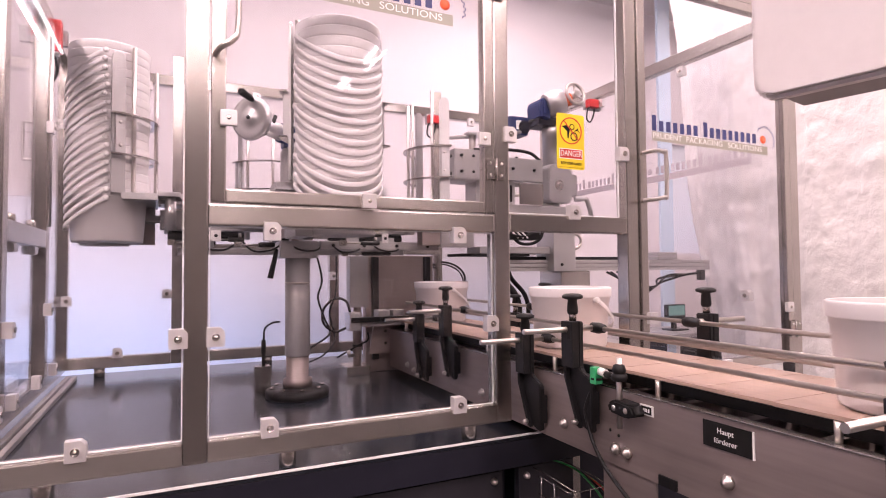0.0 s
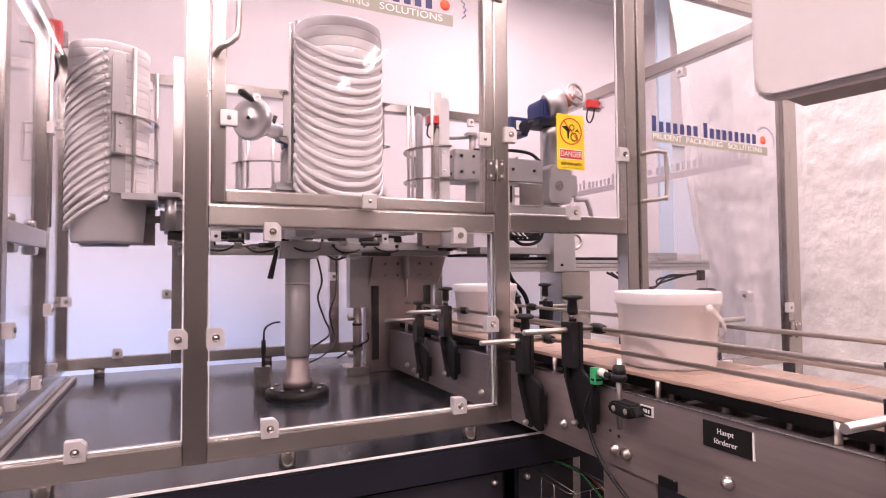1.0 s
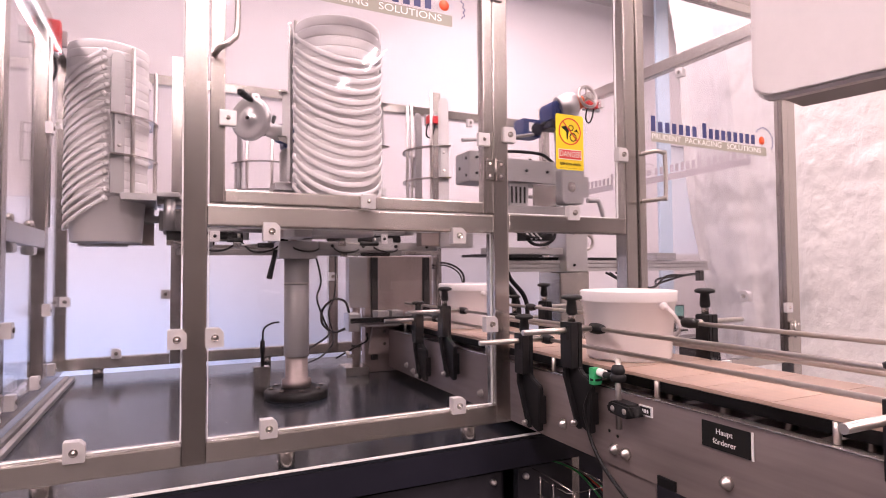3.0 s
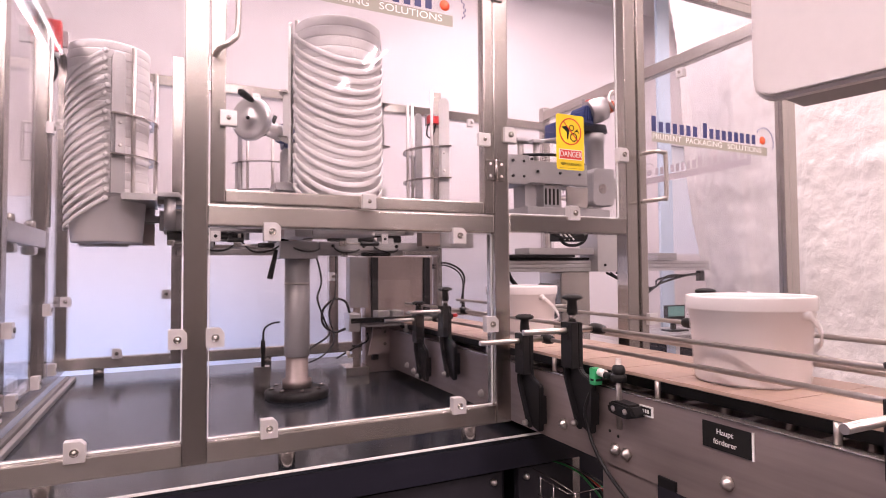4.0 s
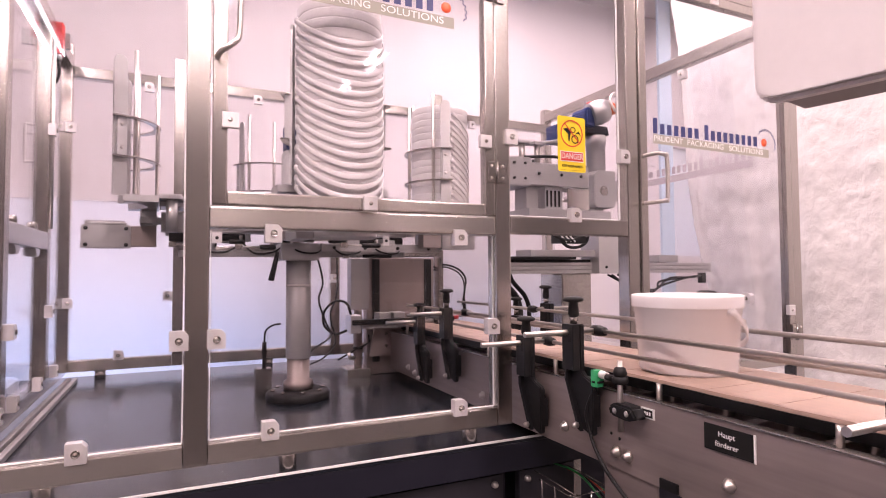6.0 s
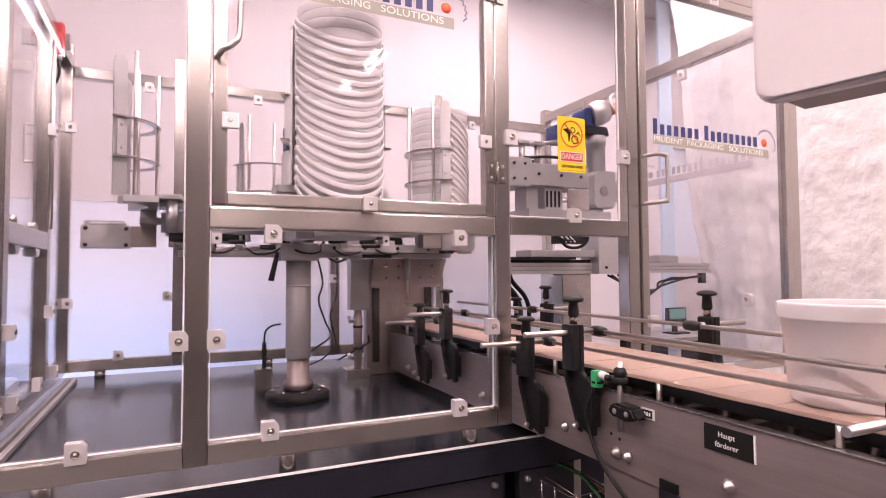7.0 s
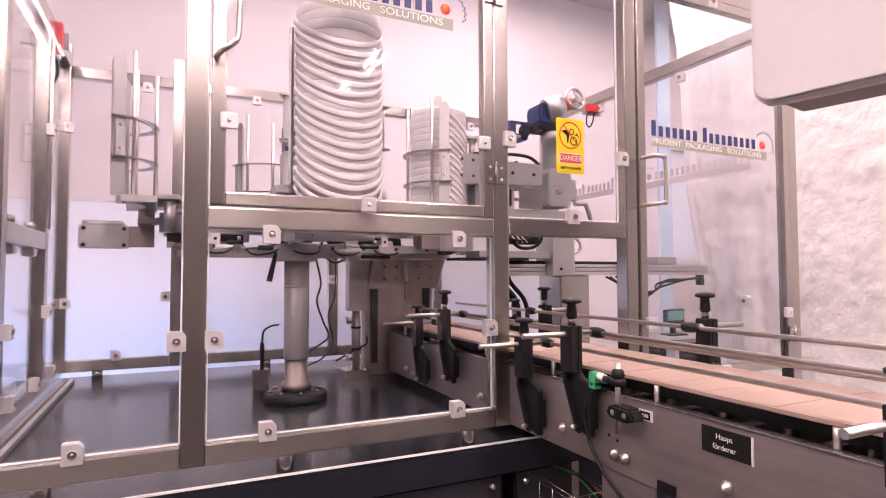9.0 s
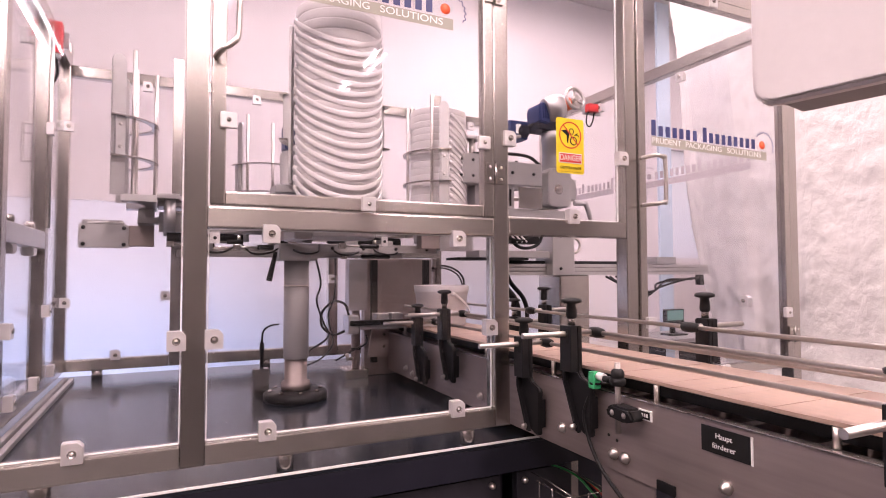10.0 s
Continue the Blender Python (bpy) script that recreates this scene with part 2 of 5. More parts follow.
def part(name, bm, mat, parent=None, label="", at=None):
    me = bpy.data.meshes.new(name)
    bm.to_mesh(me)
    bm.free()
    me.materials.append(mat)
    ob = new(name, me)
    if parent is not None:
        ob.parent = parent
    if at is not None:
        ob.matrix_basis = at
    if label:
        ob["label"] = label
    return ob


def share(ob, name, m, parent=None):
    """Another object on the same mesh."""
    o = new(name, ob.data)
    o.parent = parent if parent is not None else ob.parent
    o.matrix_basis = m
    return o


def thing(name, at, label, category, group="", kind=""):
    ob = new(name)
    ob.empty_display_size = 0.05
    ob.matrix_basis = at
    return tagged(ob, label, category, group, kind)


def B():
    return bmesh.new()


def wp(name, bm, mat, parent, label=""):
    """A part drawn in the room's own metres, under a thing or under a part of it."""
    ob = part(name, bm, mat, parent, label)
    if parent.type == "EMPTY":
        ob.matrix_parent_inverse = parent.matrix_basis.inverted()
    return ob


def structure(name, bm, mat, label, category=""):
    return tagged(part(name, bm, mat), label, category, "", "structure")


# ---- the hall ----
structure("floor", box(B(), (-5, -5.4, -0.1), (6, 3.9, 0)), M_FLOOR, "smooth grey epoxy floor of the hall", "floor")
wall = B()
for a, b in (((2.75, 0), (6, 1.21)), ((2.75, 1.2102), (3.95, 1.4998)), ((4.60, 1.2102), (6, 2.1998)), ((-5, 1.50), (3.95, 2.1998)), ((-5, 2.20), (6, CEIL))):
    box(wall, (a[0], 3.75, a[1]), (b[0], 3.90, b[1]))
structure("wall_north", wall, M_WALL, "plain white painted back wall of the hall", "wall")
structure("wall_south", box(B(), (-5, -5.55, 0), (6, -5.4, CEIL)), M_DIM, "grey painted wall of the hall", "wall")
structure("wall_west", box(B(), (-5.15, -5.4, 0), (-5, 3.75, CEIL)), M_WALL, "plain white painted wall of the hall", "wall")
structure("wall_east", box(B(), (6, -5.4, 0), (6.15, 3.75, CEIL)), M_WALL, "plain white painted wall of the hall", "wall")
structure("ceiling", box(B(), (-5, -5.4, CEIL), (6, 3.75, CEIL + 0.1)), M_CEIL, "white boarded ceiling with tube lamps", "ceiling")
structure("window_1", box(B(), (-4.99, 3.755, 0.0), (2.749, 3.763, 1.4985)), M_SHEET, "frosted daylit glazing with the bluer glow of its foot painted in", "window")
structure("window_2", box(B(), (3.951, 3.80, 1.2105), (4.599, 3.808, 2.1995)), M_FROST, "small white frosted window in the back wall", "window")
structure("pillar", box(B(), (3.60, 3.45, 0), (3.74, 3.475, CEIL), 0.006), M_PALEBLUE, "pale blue painted upright pillar", "pillar")

# most of these fixtures are out of view, added to carry the fill light
for lx, ly, ll, watts in LAMPS:
    lamp = thing("ceiling_lamp", pose(lx, ly, CEIL - 0.145), "ceiling fixture with two bare fluorescent tubes", "ceiling lamp", "ceiling lamps")
    h = ll / 2
    part("housing", box(B(), (-0.09, -h, 0.085), (0.09, h, 0.145), 0.01), M_BOX, lamp)
    for dx in (-0.055, 0.055):
        part("tube", sweep(B(), [(dx, -h + 0.03, 0.05), (dx, h - 0.03, 0.05)], 0.016, 10), M_TUBE, lamp, "glowing fluorescent tube")
    for dy in (-h + 0.015, h - 0.015):
        part("lamp_holder", box(B(), (-0.075, dy - 0.012, 0.03), (0.075, dy + 0.012, 0.0845), 0.004), M_BOX, lamp)


def tarpaulin():
    """Hanging crinkled sheet: soft vertical folds with sharp fine creases."""
    bm, nu, nv = B(), 150, 110
    grid = []
    for i in range(nu + 1):
        row = []
        for j in range(nv + 1):
            u, v = i / nu, j / nv
            y = 2.46 - 2.64 * u
            z = 0.02 + 2.75 * v
            if u < 0.25:
                y -= (1 - u / 0.25) * 0.40 * (1 - v) ** 1.2 + 0.03 * (1 - u / 0.25) * math.sin(9 * v)
            f = 0.016 * math.sin(u * 30 + 1.5 * math.sin(v * 3)) + 0.008 * math.sin(u * 71 + v * 2.0)
            q = Vector((y * 7, z * 9, 0.3))
            f += 0.005 * (1 - abs(noise.noise(q)) * 2) + 0.008 * (1 - abs(noise.noise(q * 2.7)) * 2) + 0.005 * (1 - abs(noise.noise(q * 6)) * 2)
            row.append(bm.verts.new((2.62 + f, y, z)))
        grid.append(row)
    for i in range(nu):
        for j in range(nv):
            bm.faces.new((grid[i][j], grid[i + 1][j], grid[i + 1][j + 1], grid[i][j + 1])).smooth = True
    t = thing("tarpaulin", pose(2.62, 1.2, 0.0), "crinkled off-white tarpaulin hung as a side curtain", "tarpaulin")
    ob = wp("sheet", bm, M_TARP, t)
    sol = ob.modifiers.new("thickness", "SOLIDIFY")
    sol.thickness = 0.002
    wp("hanging_pole", sweep(B(), [(2.63, 2.5, 2.785), (2.63, -0.3, 2.785)], 0.018, 10), M_GREY, t, "grey hanging pole")
    for y in (2.3, 0.0):
        wp("pole_hanger", sweep(B(), [(2.63, y, 2.80), (2.63, y, CEIL)], 0.006, 8), M_GREY, t)
    film = B()
    rows = []
    for i in range(9):
        v = i / 8
        z = 0.02 + 2.74 * v
        y0 = 2.30 - 0.28 * (1 - v) ** 1.2
        rows.append([film.verts.new((2.585 + 0.012 * math.sin(5 * v + k), y0 - 0.06 * k, z)) for k in range(5)])
    for r0, r1 in zip(rows, rows[1:]):
        for k in range(4):
            film.faces.new((r0[k], r0[k + 1], r1[k + 1], r1[k])).smooth = True
    f = wp("clear_film", film, M_FILM, t, "thin clear plastic film over the curtain edge")
    f.visible_shadow = False
    return t


tarpaulin()

# ---- base of the machine ----
TOP = 0.698
base = thing("machine_table", pose(0.35, 1.8, 0), "dark navy steel machine base with a grey steel table top", "machine table")
wp("table_top", box(B(), (-0.52, 1.146, TOP - 0.012), (1.80, 2.55, TOP), 0.003), M_TOP, base, "dark glossy steel table top")
wp("fascia", box(B(), (-0.52, 1.148, 0.622), (0.945, 1.165, TOP - 0.013), 0.002), M_NAVY, base, "navy painted steel fascia")
# light caught along the table edge is put into the strip's white colour
wp("edge_strip", box(B(), (-0.52, 1.142, TOP - 0.0035), (0.945, 1.1455, TOP + 0.0012), 0.0005), M_EDGE, base, "edge strip coloured white for the light it catches")
wp("carcass", box(B(), (-0.50, 1.20, 0.08), (0.725, 2.50, 0.620), 0.004), M_NAVY, base)
for x0, x1 in ((-0.46, 0.04), (0.06, 0.700), (0.745, 0.905)):
    d = wp("cabinet_door", box(B(), (x0, 1.168, 0.16), (x1, 1.190, 0.612), 0.003), M_DOORP, base, "dark painted cabinet door")
    for cx in ((x1 - 0.025,) if x1 < 0.72 else (x0 + 0.02,)):
        wp("door_screw", lathe(B(), [(0.0, -0.008), (0.006, -0.007), (0.008, -0.002), (0.008, 0.003)], 10, (cx, 1.165, 0.592), "y"), M_CHROME, d)
# added navy box that darkens the gap below the table's right end
wp("rear_carcass", box(B(), (0.94, 1.35, 0.08), (1.78, 2.50, 0.628), 0.004), M_NAVY, base)
wp("side_frame", box(B(), (0.906, 1.17, 0.08), (0.928, 1.20, 0.620), 0.002), M_STEEL_V, base)
for x in (-0.44, 0.80):
    for y in (1.25, 2.4):
        wp("base_foot", lathe(B(), [(0.05, 0), (0.05, 0.012), (0.018, 0.03), (0.018, 0.085)], 16, (x, y, 0)), M_STEEL_V, base)
# loose wiring below the table edge
for i, (m, off) in enumerate(((M_RUBBER, 0), (M_WIRE_R, 0.02), (M_WIRE_G, 0.035), (M_RUBBER, 0.05), (M_WIRE_G, -0.015))):
    wp("loose_wire", sweep(B(), curve([(0.84 + off, 1.3, 0.60), (0.87 + off, 1.13, 0.606 - off * 0.6), (0.885 + off * 1.5, 1.04, 0.575 - off), (0.90 + off, 0.96, 0.49 - off)]), 0.0026, 6), m, base)

# wire basket that holds the loose wiring
basket = thing("wire_basket", pose(0.84, 1.08, 0.5), "small bent wire basket below the table edge, holding loose wires", "wire basket")
for z in (0.52, 0.56, 0.60):
    wp("basket_wire", sweep(B(), [(0.775, 1.13, z), (0.775, 1.02, z), (0.785, 1.012, z), (0.90, 1.012, z)], 0.0011, 6), M_STEEL_V, basket)
for x, y in ((0.775, 1.12), (0.775, 1.07), (0.79, 1.012), (0.83, 1.012), (0.87, 1.012)):
    wp("basket_wire", sweep(B(), [(x, y, 0.505), (x, y, 0.603)], 0.0011, 6), M_STEEL_V, basket)
for x in (0.785, 0.88):
    wp("basket_hook", sweep(B(), [(x, 1.012, 0.603), (x, 1.10, 0.607), (x, 1.166, 0.607)], 0.0011, 6), M_STEEL_V, basket)

# ---- guard frame ----
FY0, FY1 = 1.15, 1.19
ZB0, ZB1, ZM0, ZM1, ZT0, ZT1 = 0.731, 0.772, 1.172, 1.213, 1.890, 1.930
LX, RX, BY = -0.351, 1.735, 2.44
guard = thing("machine_guard", pose(0.68, 1.8, TOP), "brushed stainless guard frame with clear panels round the machine", "machine guard")


def bar(name, a, b, mat):
    return wp(name, box(B(), a, b, 0.0035), mat, guard)


# uprights: front, right back, left back, and along the sides
for x0, x1 in ((0.015, 0.056), (0.676, 0.716), (1.079, 1.119), (1.750, 1.790), (LX - 0.04, LX)):
    bar("upright", (x0, FY0, ZB0), (x1, FY1, ZT1), M_STEEL_V)
for x0 in (LX - 0.04, -0.012, 0.606, 1.105, RX):
    bar("upright", (x0, BY, ZB0), (x0 + 0.04, BY + 0.04, ZT1), M_STEEL_V)
for y0 in (1.575, 2.060):
    bar("upright", (LX - 0.04, y0, ZB1 + 0.001), (LX, y0 + 0.045, 1.844), M_STEEL_V)
# level bars of the front
bar("crossbar", (LX + 0.001, FY0, ZB0), (0.0145, FY1, ZB1), M_STEEL_H)
bar("crossbar", (0.0565, FY0, ZB0), (0.6755, FY1, ZB1), M_STEEL_H)
bar("crossbar", (0.0565, FY0, ZM0), (0.6755, FY1, ZM1), M_STEEL_H)
bar("crossbar", (0.7165, FY0, ZM0 + 0.004), (1.0785, FY1, ZM1 + 0.004), M_STEEL_H)
for x0, x1 in ((LX + 0.001, 0.0145), (0.0565, 0.6755), (0.7165, 1.0785), (1.1195, 1.7495)):
    bar("crossbar", (x0, FY0, ZT0), (x1, FY1, ZT1), M_STEEL_H)
# back
for z0, z1 in ((ZB0, ZB1), (1.810, 1.850)):
    for x0, x1 in ((LX + 0.0005, -0.0125), (0.0285, 0.6055), (0.6465, 1.1045), (1.1455, RX - 0.0005)):
        bar("crossbar", (x0, BY, z0), (x1, BY + 0.04, z1), M_STEEL_H)
bar("crossbar", (0.0285, BY, ZM0 - 0.018), (1.1045, BY + 0.04, ZM0 + 0.021), M_STEEL_H)
# sides
for x0 in (LX - 0.04, RX):
    z0 = 1.845 if x0 < 0 else 1.862
    bar("side_bar", (x0, FY1 + 0.0005, z0), (x0 + 0.04, BY - 0.0005, z0 + 0.044), M_STEEL_D)
bar("side_bar", (LX - 0.04, FY1 + 0.0005, ZB0), (LX, BY - 0.0005, ZB1), M_STEEL_D)
bar("side_bar", (LX - 0.04, 1.621, ZM0 - 0.012), (LX, 2.0595, ZM1 - 0.002), M_ALU)
for y0 in (1.72, 1.95):
    wp("stop_knob", lathe(B(), [(0.012, ZM1 - 0.0015), (0.014, ZM1 + 0.004), (0.014, ZM1 + 0.016), (0.010, ZM1 + 0.020), (0.0, ZM1 + 0.021)], 14, (LX - 0.02, y0, 0)), M_STEEL_V, guard, "round steel stop knob")
    wp("bar_foot", prism(B(), [(y0 - 0.03, ZM0 - 0.0125), (y0 + 0.03, ZM0 - 0.0125), (y0 + 0.018, ZM0 - 0.036), (y0 - 0.018, ZM0 - 0.036)], "x", LX - 0.036, LX - 0.004, 0.003), M_ALU, guard)
bar("floor_rail", (LX + 0.003, FY1 + 0.01, TOP + 0.0005), (LX + 0.016, BY - 0.01, TOP + 0.018), M_GREY)
bar("floor_rail", (LX + 0.021, FY1 + 0.01, TOP + 0.0005), (LX + 0.035, BY - 0.01, TOP + 0.014), M_GREY)


def pane(a, b):
    ob = wp("clear_panel", box(B(), a, b), M_PANE, guard, "clear polycarbonate panel")
    ob.visible_shadow = False
    (x0, y0, z0), (x1, y1, z1) = a, b
    if y1 - y0 < 0.01 and y0 < 2:
        # the glow of the sheet's rim is drawn as thin white strips
        e = B()
        for p, q in (((x0 - 0.002, z0), (x0, z1)), ((x1, z0), (x1 + 0.002, z1)), ((x0, z0 - 0.002), (x1, z0)), ((x0, z1), (x1, z1 + 0.002))):
            box(e, (p[0], y0, p[1]), (q[0], y1, q[1]))
        wp("panel_edge", e, M_EDGE, ob, "panel edge coloured white for its glow")
    return ob


PY = FY0 + 0.012
pane((LX + 0.004, PY, ZB1 + 0.003), (0.012, PY + 0.005, ZT0 - 0.003))
pane((0.060, PY, ZB1 + 0.003), (0.6725, PY + 0.005, ZM0 - 0.003))
pane((0.720, PY, ZM1 + 0.008), (1.062, PY + 0.005, ZT0 - 0.003))
pane((LX - 0.022, 1.624, ZB1 + 0.003), (LX - 0.017, 2.057, ZM0 - 0.018))
pane((LX - 0.022, 1.624, ZM1 + 0.003), (LX - 0.017, 2.057, 1.842))
pane((LX - 0.022, 2.109, ZB1 + 0.003), (LX - 0.017, BY - 0.003, 1.842))
for x0, x1 in ((LX + 0.003, -0.015), (0.031, 0.603), (0.649, 1.102), (1.148, RX - 0.003)):
    pane((x0, BY + 0.015, ZB1 + 0.003), (x1, BY + 0.020, 1.807))
pane((RX + 0.017, FY1 + 0.003, ZB1), (RX + 0.022, BY - 0.003, 1.859))

wp("side_handle", sweep(B(), curve([(LX - 0.0395, 2.075, 1.540), (LX - 0.060, 2.075, 1.540), (LX - 0.066, 2.075, 1.532), (LX - 0.066, 2.075, 1.435), (LX - 0.060, 2.075, 1.427), (LX - 0.0395, 2.075, 1.427)], 40), 0.0045, 8), M_CHROME, guard, "bent chrome side handle")
wp("hinge_rod", sweep(B(), [(LX + 0.007, 2.052, 1.222), (LX + 0.007, 2.052, 1.80)], 0.006, 10), M_CHROME, guard, "slim steel hinge rod")
# clamps that hold the panels
clamp_mesh, screw_mesh = {}, None


def clamp(x, y, z, turn=0, lean=0):
    global screw_mesh
    m = pose(x, y, z, lean, 0, turn)
    key = "c"
    if key not in clamp_mesh:
        c = part("panel_clamp", prism(B(), [(-0.016, -0.018), (0.016, -0.018), (0.016, 0.010), (0.008, 0.018), (-0.016, 0.018)], "y", -0.02, 0.0, 0.0007), M_CLAMP, guard, "cast aluminium panel clamp")
        s = part("clamp_screw", lathe(B(), [(0.0, -0.004), (0.0025, -0.004), (0.003, -0.0015), (0.0055, -0.0015), (0.006, -0.003), (0.007, -0.003), (0.007, 0.002)], 12, (0, -0.020, 0), "y"), M_STEEL_V, c)
        clamp_mesh[key], screw_mesh = c, s
        c.matrix_parent_inverse = guard.matrix_basis.inverted()
        c.matrix_basis = m
        return c
    c = share(clamp_mesh[key], "panel_clamp", m, guard)
    c.matrix_parent_inverse = guard.matrix_basis.inverted()
    c["label"] = "cast aluminium panel clamp"
    share(screw_mesh, "clamp_screw", Matrix(), c)
    return c


for x, z in ((-0.150, 0.783), (0.168, 0.783), (0.578, 0.783), (0.172, 1.163), (0.581, 1.163), (0.006, 0.963), (0.070, 0.963), (0.664, 0.960),
             (0.718, 1.405), (1.068, 1.386), (0.905, 1.226), (0.905, 1.880)):
    clamp(x, FY0 + 0.012, z, 0, 0)
for x, z in ((1.42, 1.881), (0.40, 1.881), (-0.15, 1.881)):
    clamp(x, FY0 + 0.012, z)
for x, z in ((-0.19, 0.785), (-0.352, 0.98), (-0.352, 1.62), (-0.028, 1.0), (0.045, 1.06), (0.30, 1.80), (0.76, 1.80), (-0.10, 1.80), (0.62, 1.06), (0.74, 0.96), (1.30, 1.80), (1.07, 1.4), (1.55, 0.95)):
    clamp(x, BY + 0.005, z)
for y, z in ((1.60, 0.955), (2.040, 0.975), (2.040, 1.52), (1.64, 0.785), (1.90, 0.785), (2.13, 0.785), (1.50, 0.785)):
    clamp(LX, y, z, 90)
for y, z in ((1.55, 1.83), (2.0, 1.83), (1.3, 0.99)):
    clamp(RX + 0.012, y, z, -90)
for x in (-0.199, 0.205, 0.613):
    wp("spacer_foot", lathe(B(), [(0.016, TOP + 0.0005), (0.017, TOP + 0.003), (0.017, ZB0 - 0.003), (0.016, ZB0)], 16, (x, 1.17, 0)), M_STEEL_V, guard)
for x in (-0.25, 0.10, 0.35):
    wp("spacer_foot", lathe(B(), [(0.018, TOP + 0.0005), (0.018, ZB0)], 14, (x, BY + 0.02, 0)), M_STEEL_V, guard)

# ---- hinged doors in the front ----


def door(name, x0, x1, z0, z1, hinge_right, handle_x, handle_z, handle_len, label, aside=0.0, bend=0.040):
    d = thing(name, pose((x0 + x1) / 2, FY0 + 0.02, z0), label, "guard door")
    w, y0, y1 = 0.026, FY0 - 0.004, FY0 + 0.022
    wp("stile", box(B(), (x0, y0, z0), (x0 + w, y1, z1), 0.003), M_STEEL_V, d)
    wp("stile", box(B(), (x1 - w, y0, z0), (x1, y1, z1), 0.003), M_STEEL_V, d)
    wp("rail", box(B(), (x0 + w + 0.0005, y0, z0), (x1 - w - 0.0005, y1, z0 + w), 0.003), M_STEEL_H, d)
    wp("rail", box(B(), (x0 + w + 0.0005, y0, z1 - w), (x1 - w - 0.0005, y1, z1), 0.003), M_STEEL_H, d)
    p = wp("clear_panel", box(B(), (x0 + w + 0.001, y0 + 0.010, z0 + w + 0.001), (x1 - w - 0.001, y0 + 0.015, z1 - w - 0.001)), M_PANE, d, "clear polycarbonate panel")
    p.visible_shadow = False
    out = y0 - 0.048
    h = handle_len / 2
    wp("pull_handle", sweep(B(), curve([(handle_x, y0, handle_z - h), (handle_x + aside * 0.2, out + 0.008, handle_z - h), (handle_x + aside * 0.75, out, handle_z - h + bend * 0.36), (handle_x + aside, out, handle_z - h + bend),
                                        (handle_x + aside, out, handle_z + h - bend), (handle_x + aside * 0.75, out, handle_z + h - bend * 0.36),
                                        (handle_x + aside * 0.2, out + 0.008, handle_z + h), (handle_x, y0, handle_z + h)], 56), 0.0055, 10), M_CHROME, d, "bent chrome pull handle")
    hx = x1 if hinge_right else x0
    for hz in ((z0 + 0.102), (z1 - 0.14)):
        hb = wp("hinge", box(B(), (hx - 0.022, y0 - 0.005, hz - 0.024), (hx - 0.002, y0 - 0.0005, hz + 0.024), 0.001), M_STEEL_V, d, "stainless butt hinge")
        wp("hinge_pin", sweep(B(), [(hx + 0.003, y0 - 0.004, hz - 0.026), (hx + 0.003, y0 - 0.004, hz + 0.026)], 0.004, 10), M_STEEL_V, hb)
        wp("hinge_leaf", box(B(), (hx + 0.008, FY0 - 0.005, hz - 0.024), (hx + 0.028, FY0 - 0.0005, hz + 0.024), 0.001), M_STEEL_V, hb)
        for dx in (-0.012, 0.018):
            for dz in (-0.014, 0.014):
                wp("hinge_screw", lathe(B(), [(0.0, -0.002), (0.003, -0.0015), (0.004, 0.0)], 8, (hx + dx, y0 - 0.005, hz + dz), "y"), M_CHROME, hb)
    for cz, cx in ((z0 + 0.014, (x0 + x1) / 2), (z0 + 0.160, x0 + 0.03 if hinge_right else x1 - 0.03), (z0 + 0.17, x1 - 0.03 if hinge_right else x0 + 0.03)):
        c = wp("door_clamp", box(B(), (cx - 0.015, y0 - 0.012, cz - 0.015), (cx + 0.015, y0 - 0.0005, cz + 0.015), 0.002), M_CLAMP, d, "square aluminium panel clamp")
        wp("clamp_screw", lathe(B(), [(0.0, -0.003), (0.004, -0.002), (0.005, 0.001)], 10, (cx, y0 - 0.012, cz), "y"), M_STEEL_V, c)
    return d


door_left = door("guard_door", 0.060, 0.6735, ZM1 + 0.003, ZT0 - 0.003, True, 0.066, 1.597, 0.20, "closed clear guard door with a stainless frame, above the table", 0.036)
door_right = door("guard_door", 1.122, 1.746, ZB1 + 0.02, ZT0 - 0.003, True, 1.136, 1.330, 0.128, "closed tall clear guard door with a stainless frame, beside the conveyor", 0.032, 0.012)

# ---- conveyor ----
BELT = 0.900
CX = 0.870
conveyor = thing("conveyor", pose(CX, 0.7, 0), "stainless slat conveyor carrying white buckets out of the machine", "conveyor")
for x0, x1 in ((0.739, 0.743), (0.997, 1.001)):
    wp("side_plate", box(B(), (x0, -3.4, 0.722), (x1, 2.05, 0.862), 0.001), M_PLATE, conveyor, "brushed stainless conveyor side")
    wp("side_lip", box(B(), (min(x0, x0 - 0.003), -3.4, 0.8625), (x1 + 0.012, 2.05, 0.8655), 0.001), M_STEEL_D, conveyor)
for y in np.arange(0.44 - 13 * 0.293, 2.0, 0.293):
    wp("spacer_pin", sweep(B(), [(0.750, y, 0.866), (0.750, y, 0.8935)], 0.005, 12), M_CHROME, conveyor)
for y in np.arange(-3.3, 2.0, 0.13):
    wp("cross_tie", box(B(), (0.7435, y + 0.05, 0.80), (0.9965, y + 0.07, 0.83)), M_PLATE, conveyor)
for x in (0.80, 0.94):
    wp("wear_strip", box(B(), (x - 0.02, -3.4, 0.868), (x + 0.02, 2.05, 0.8855)), M_BLACK, conveyor)
wp("under_tray", box(B(), (0.744, -3.4, 0.735), (0.996, 2.05, 0.745)), M_NAVY, conveyor)
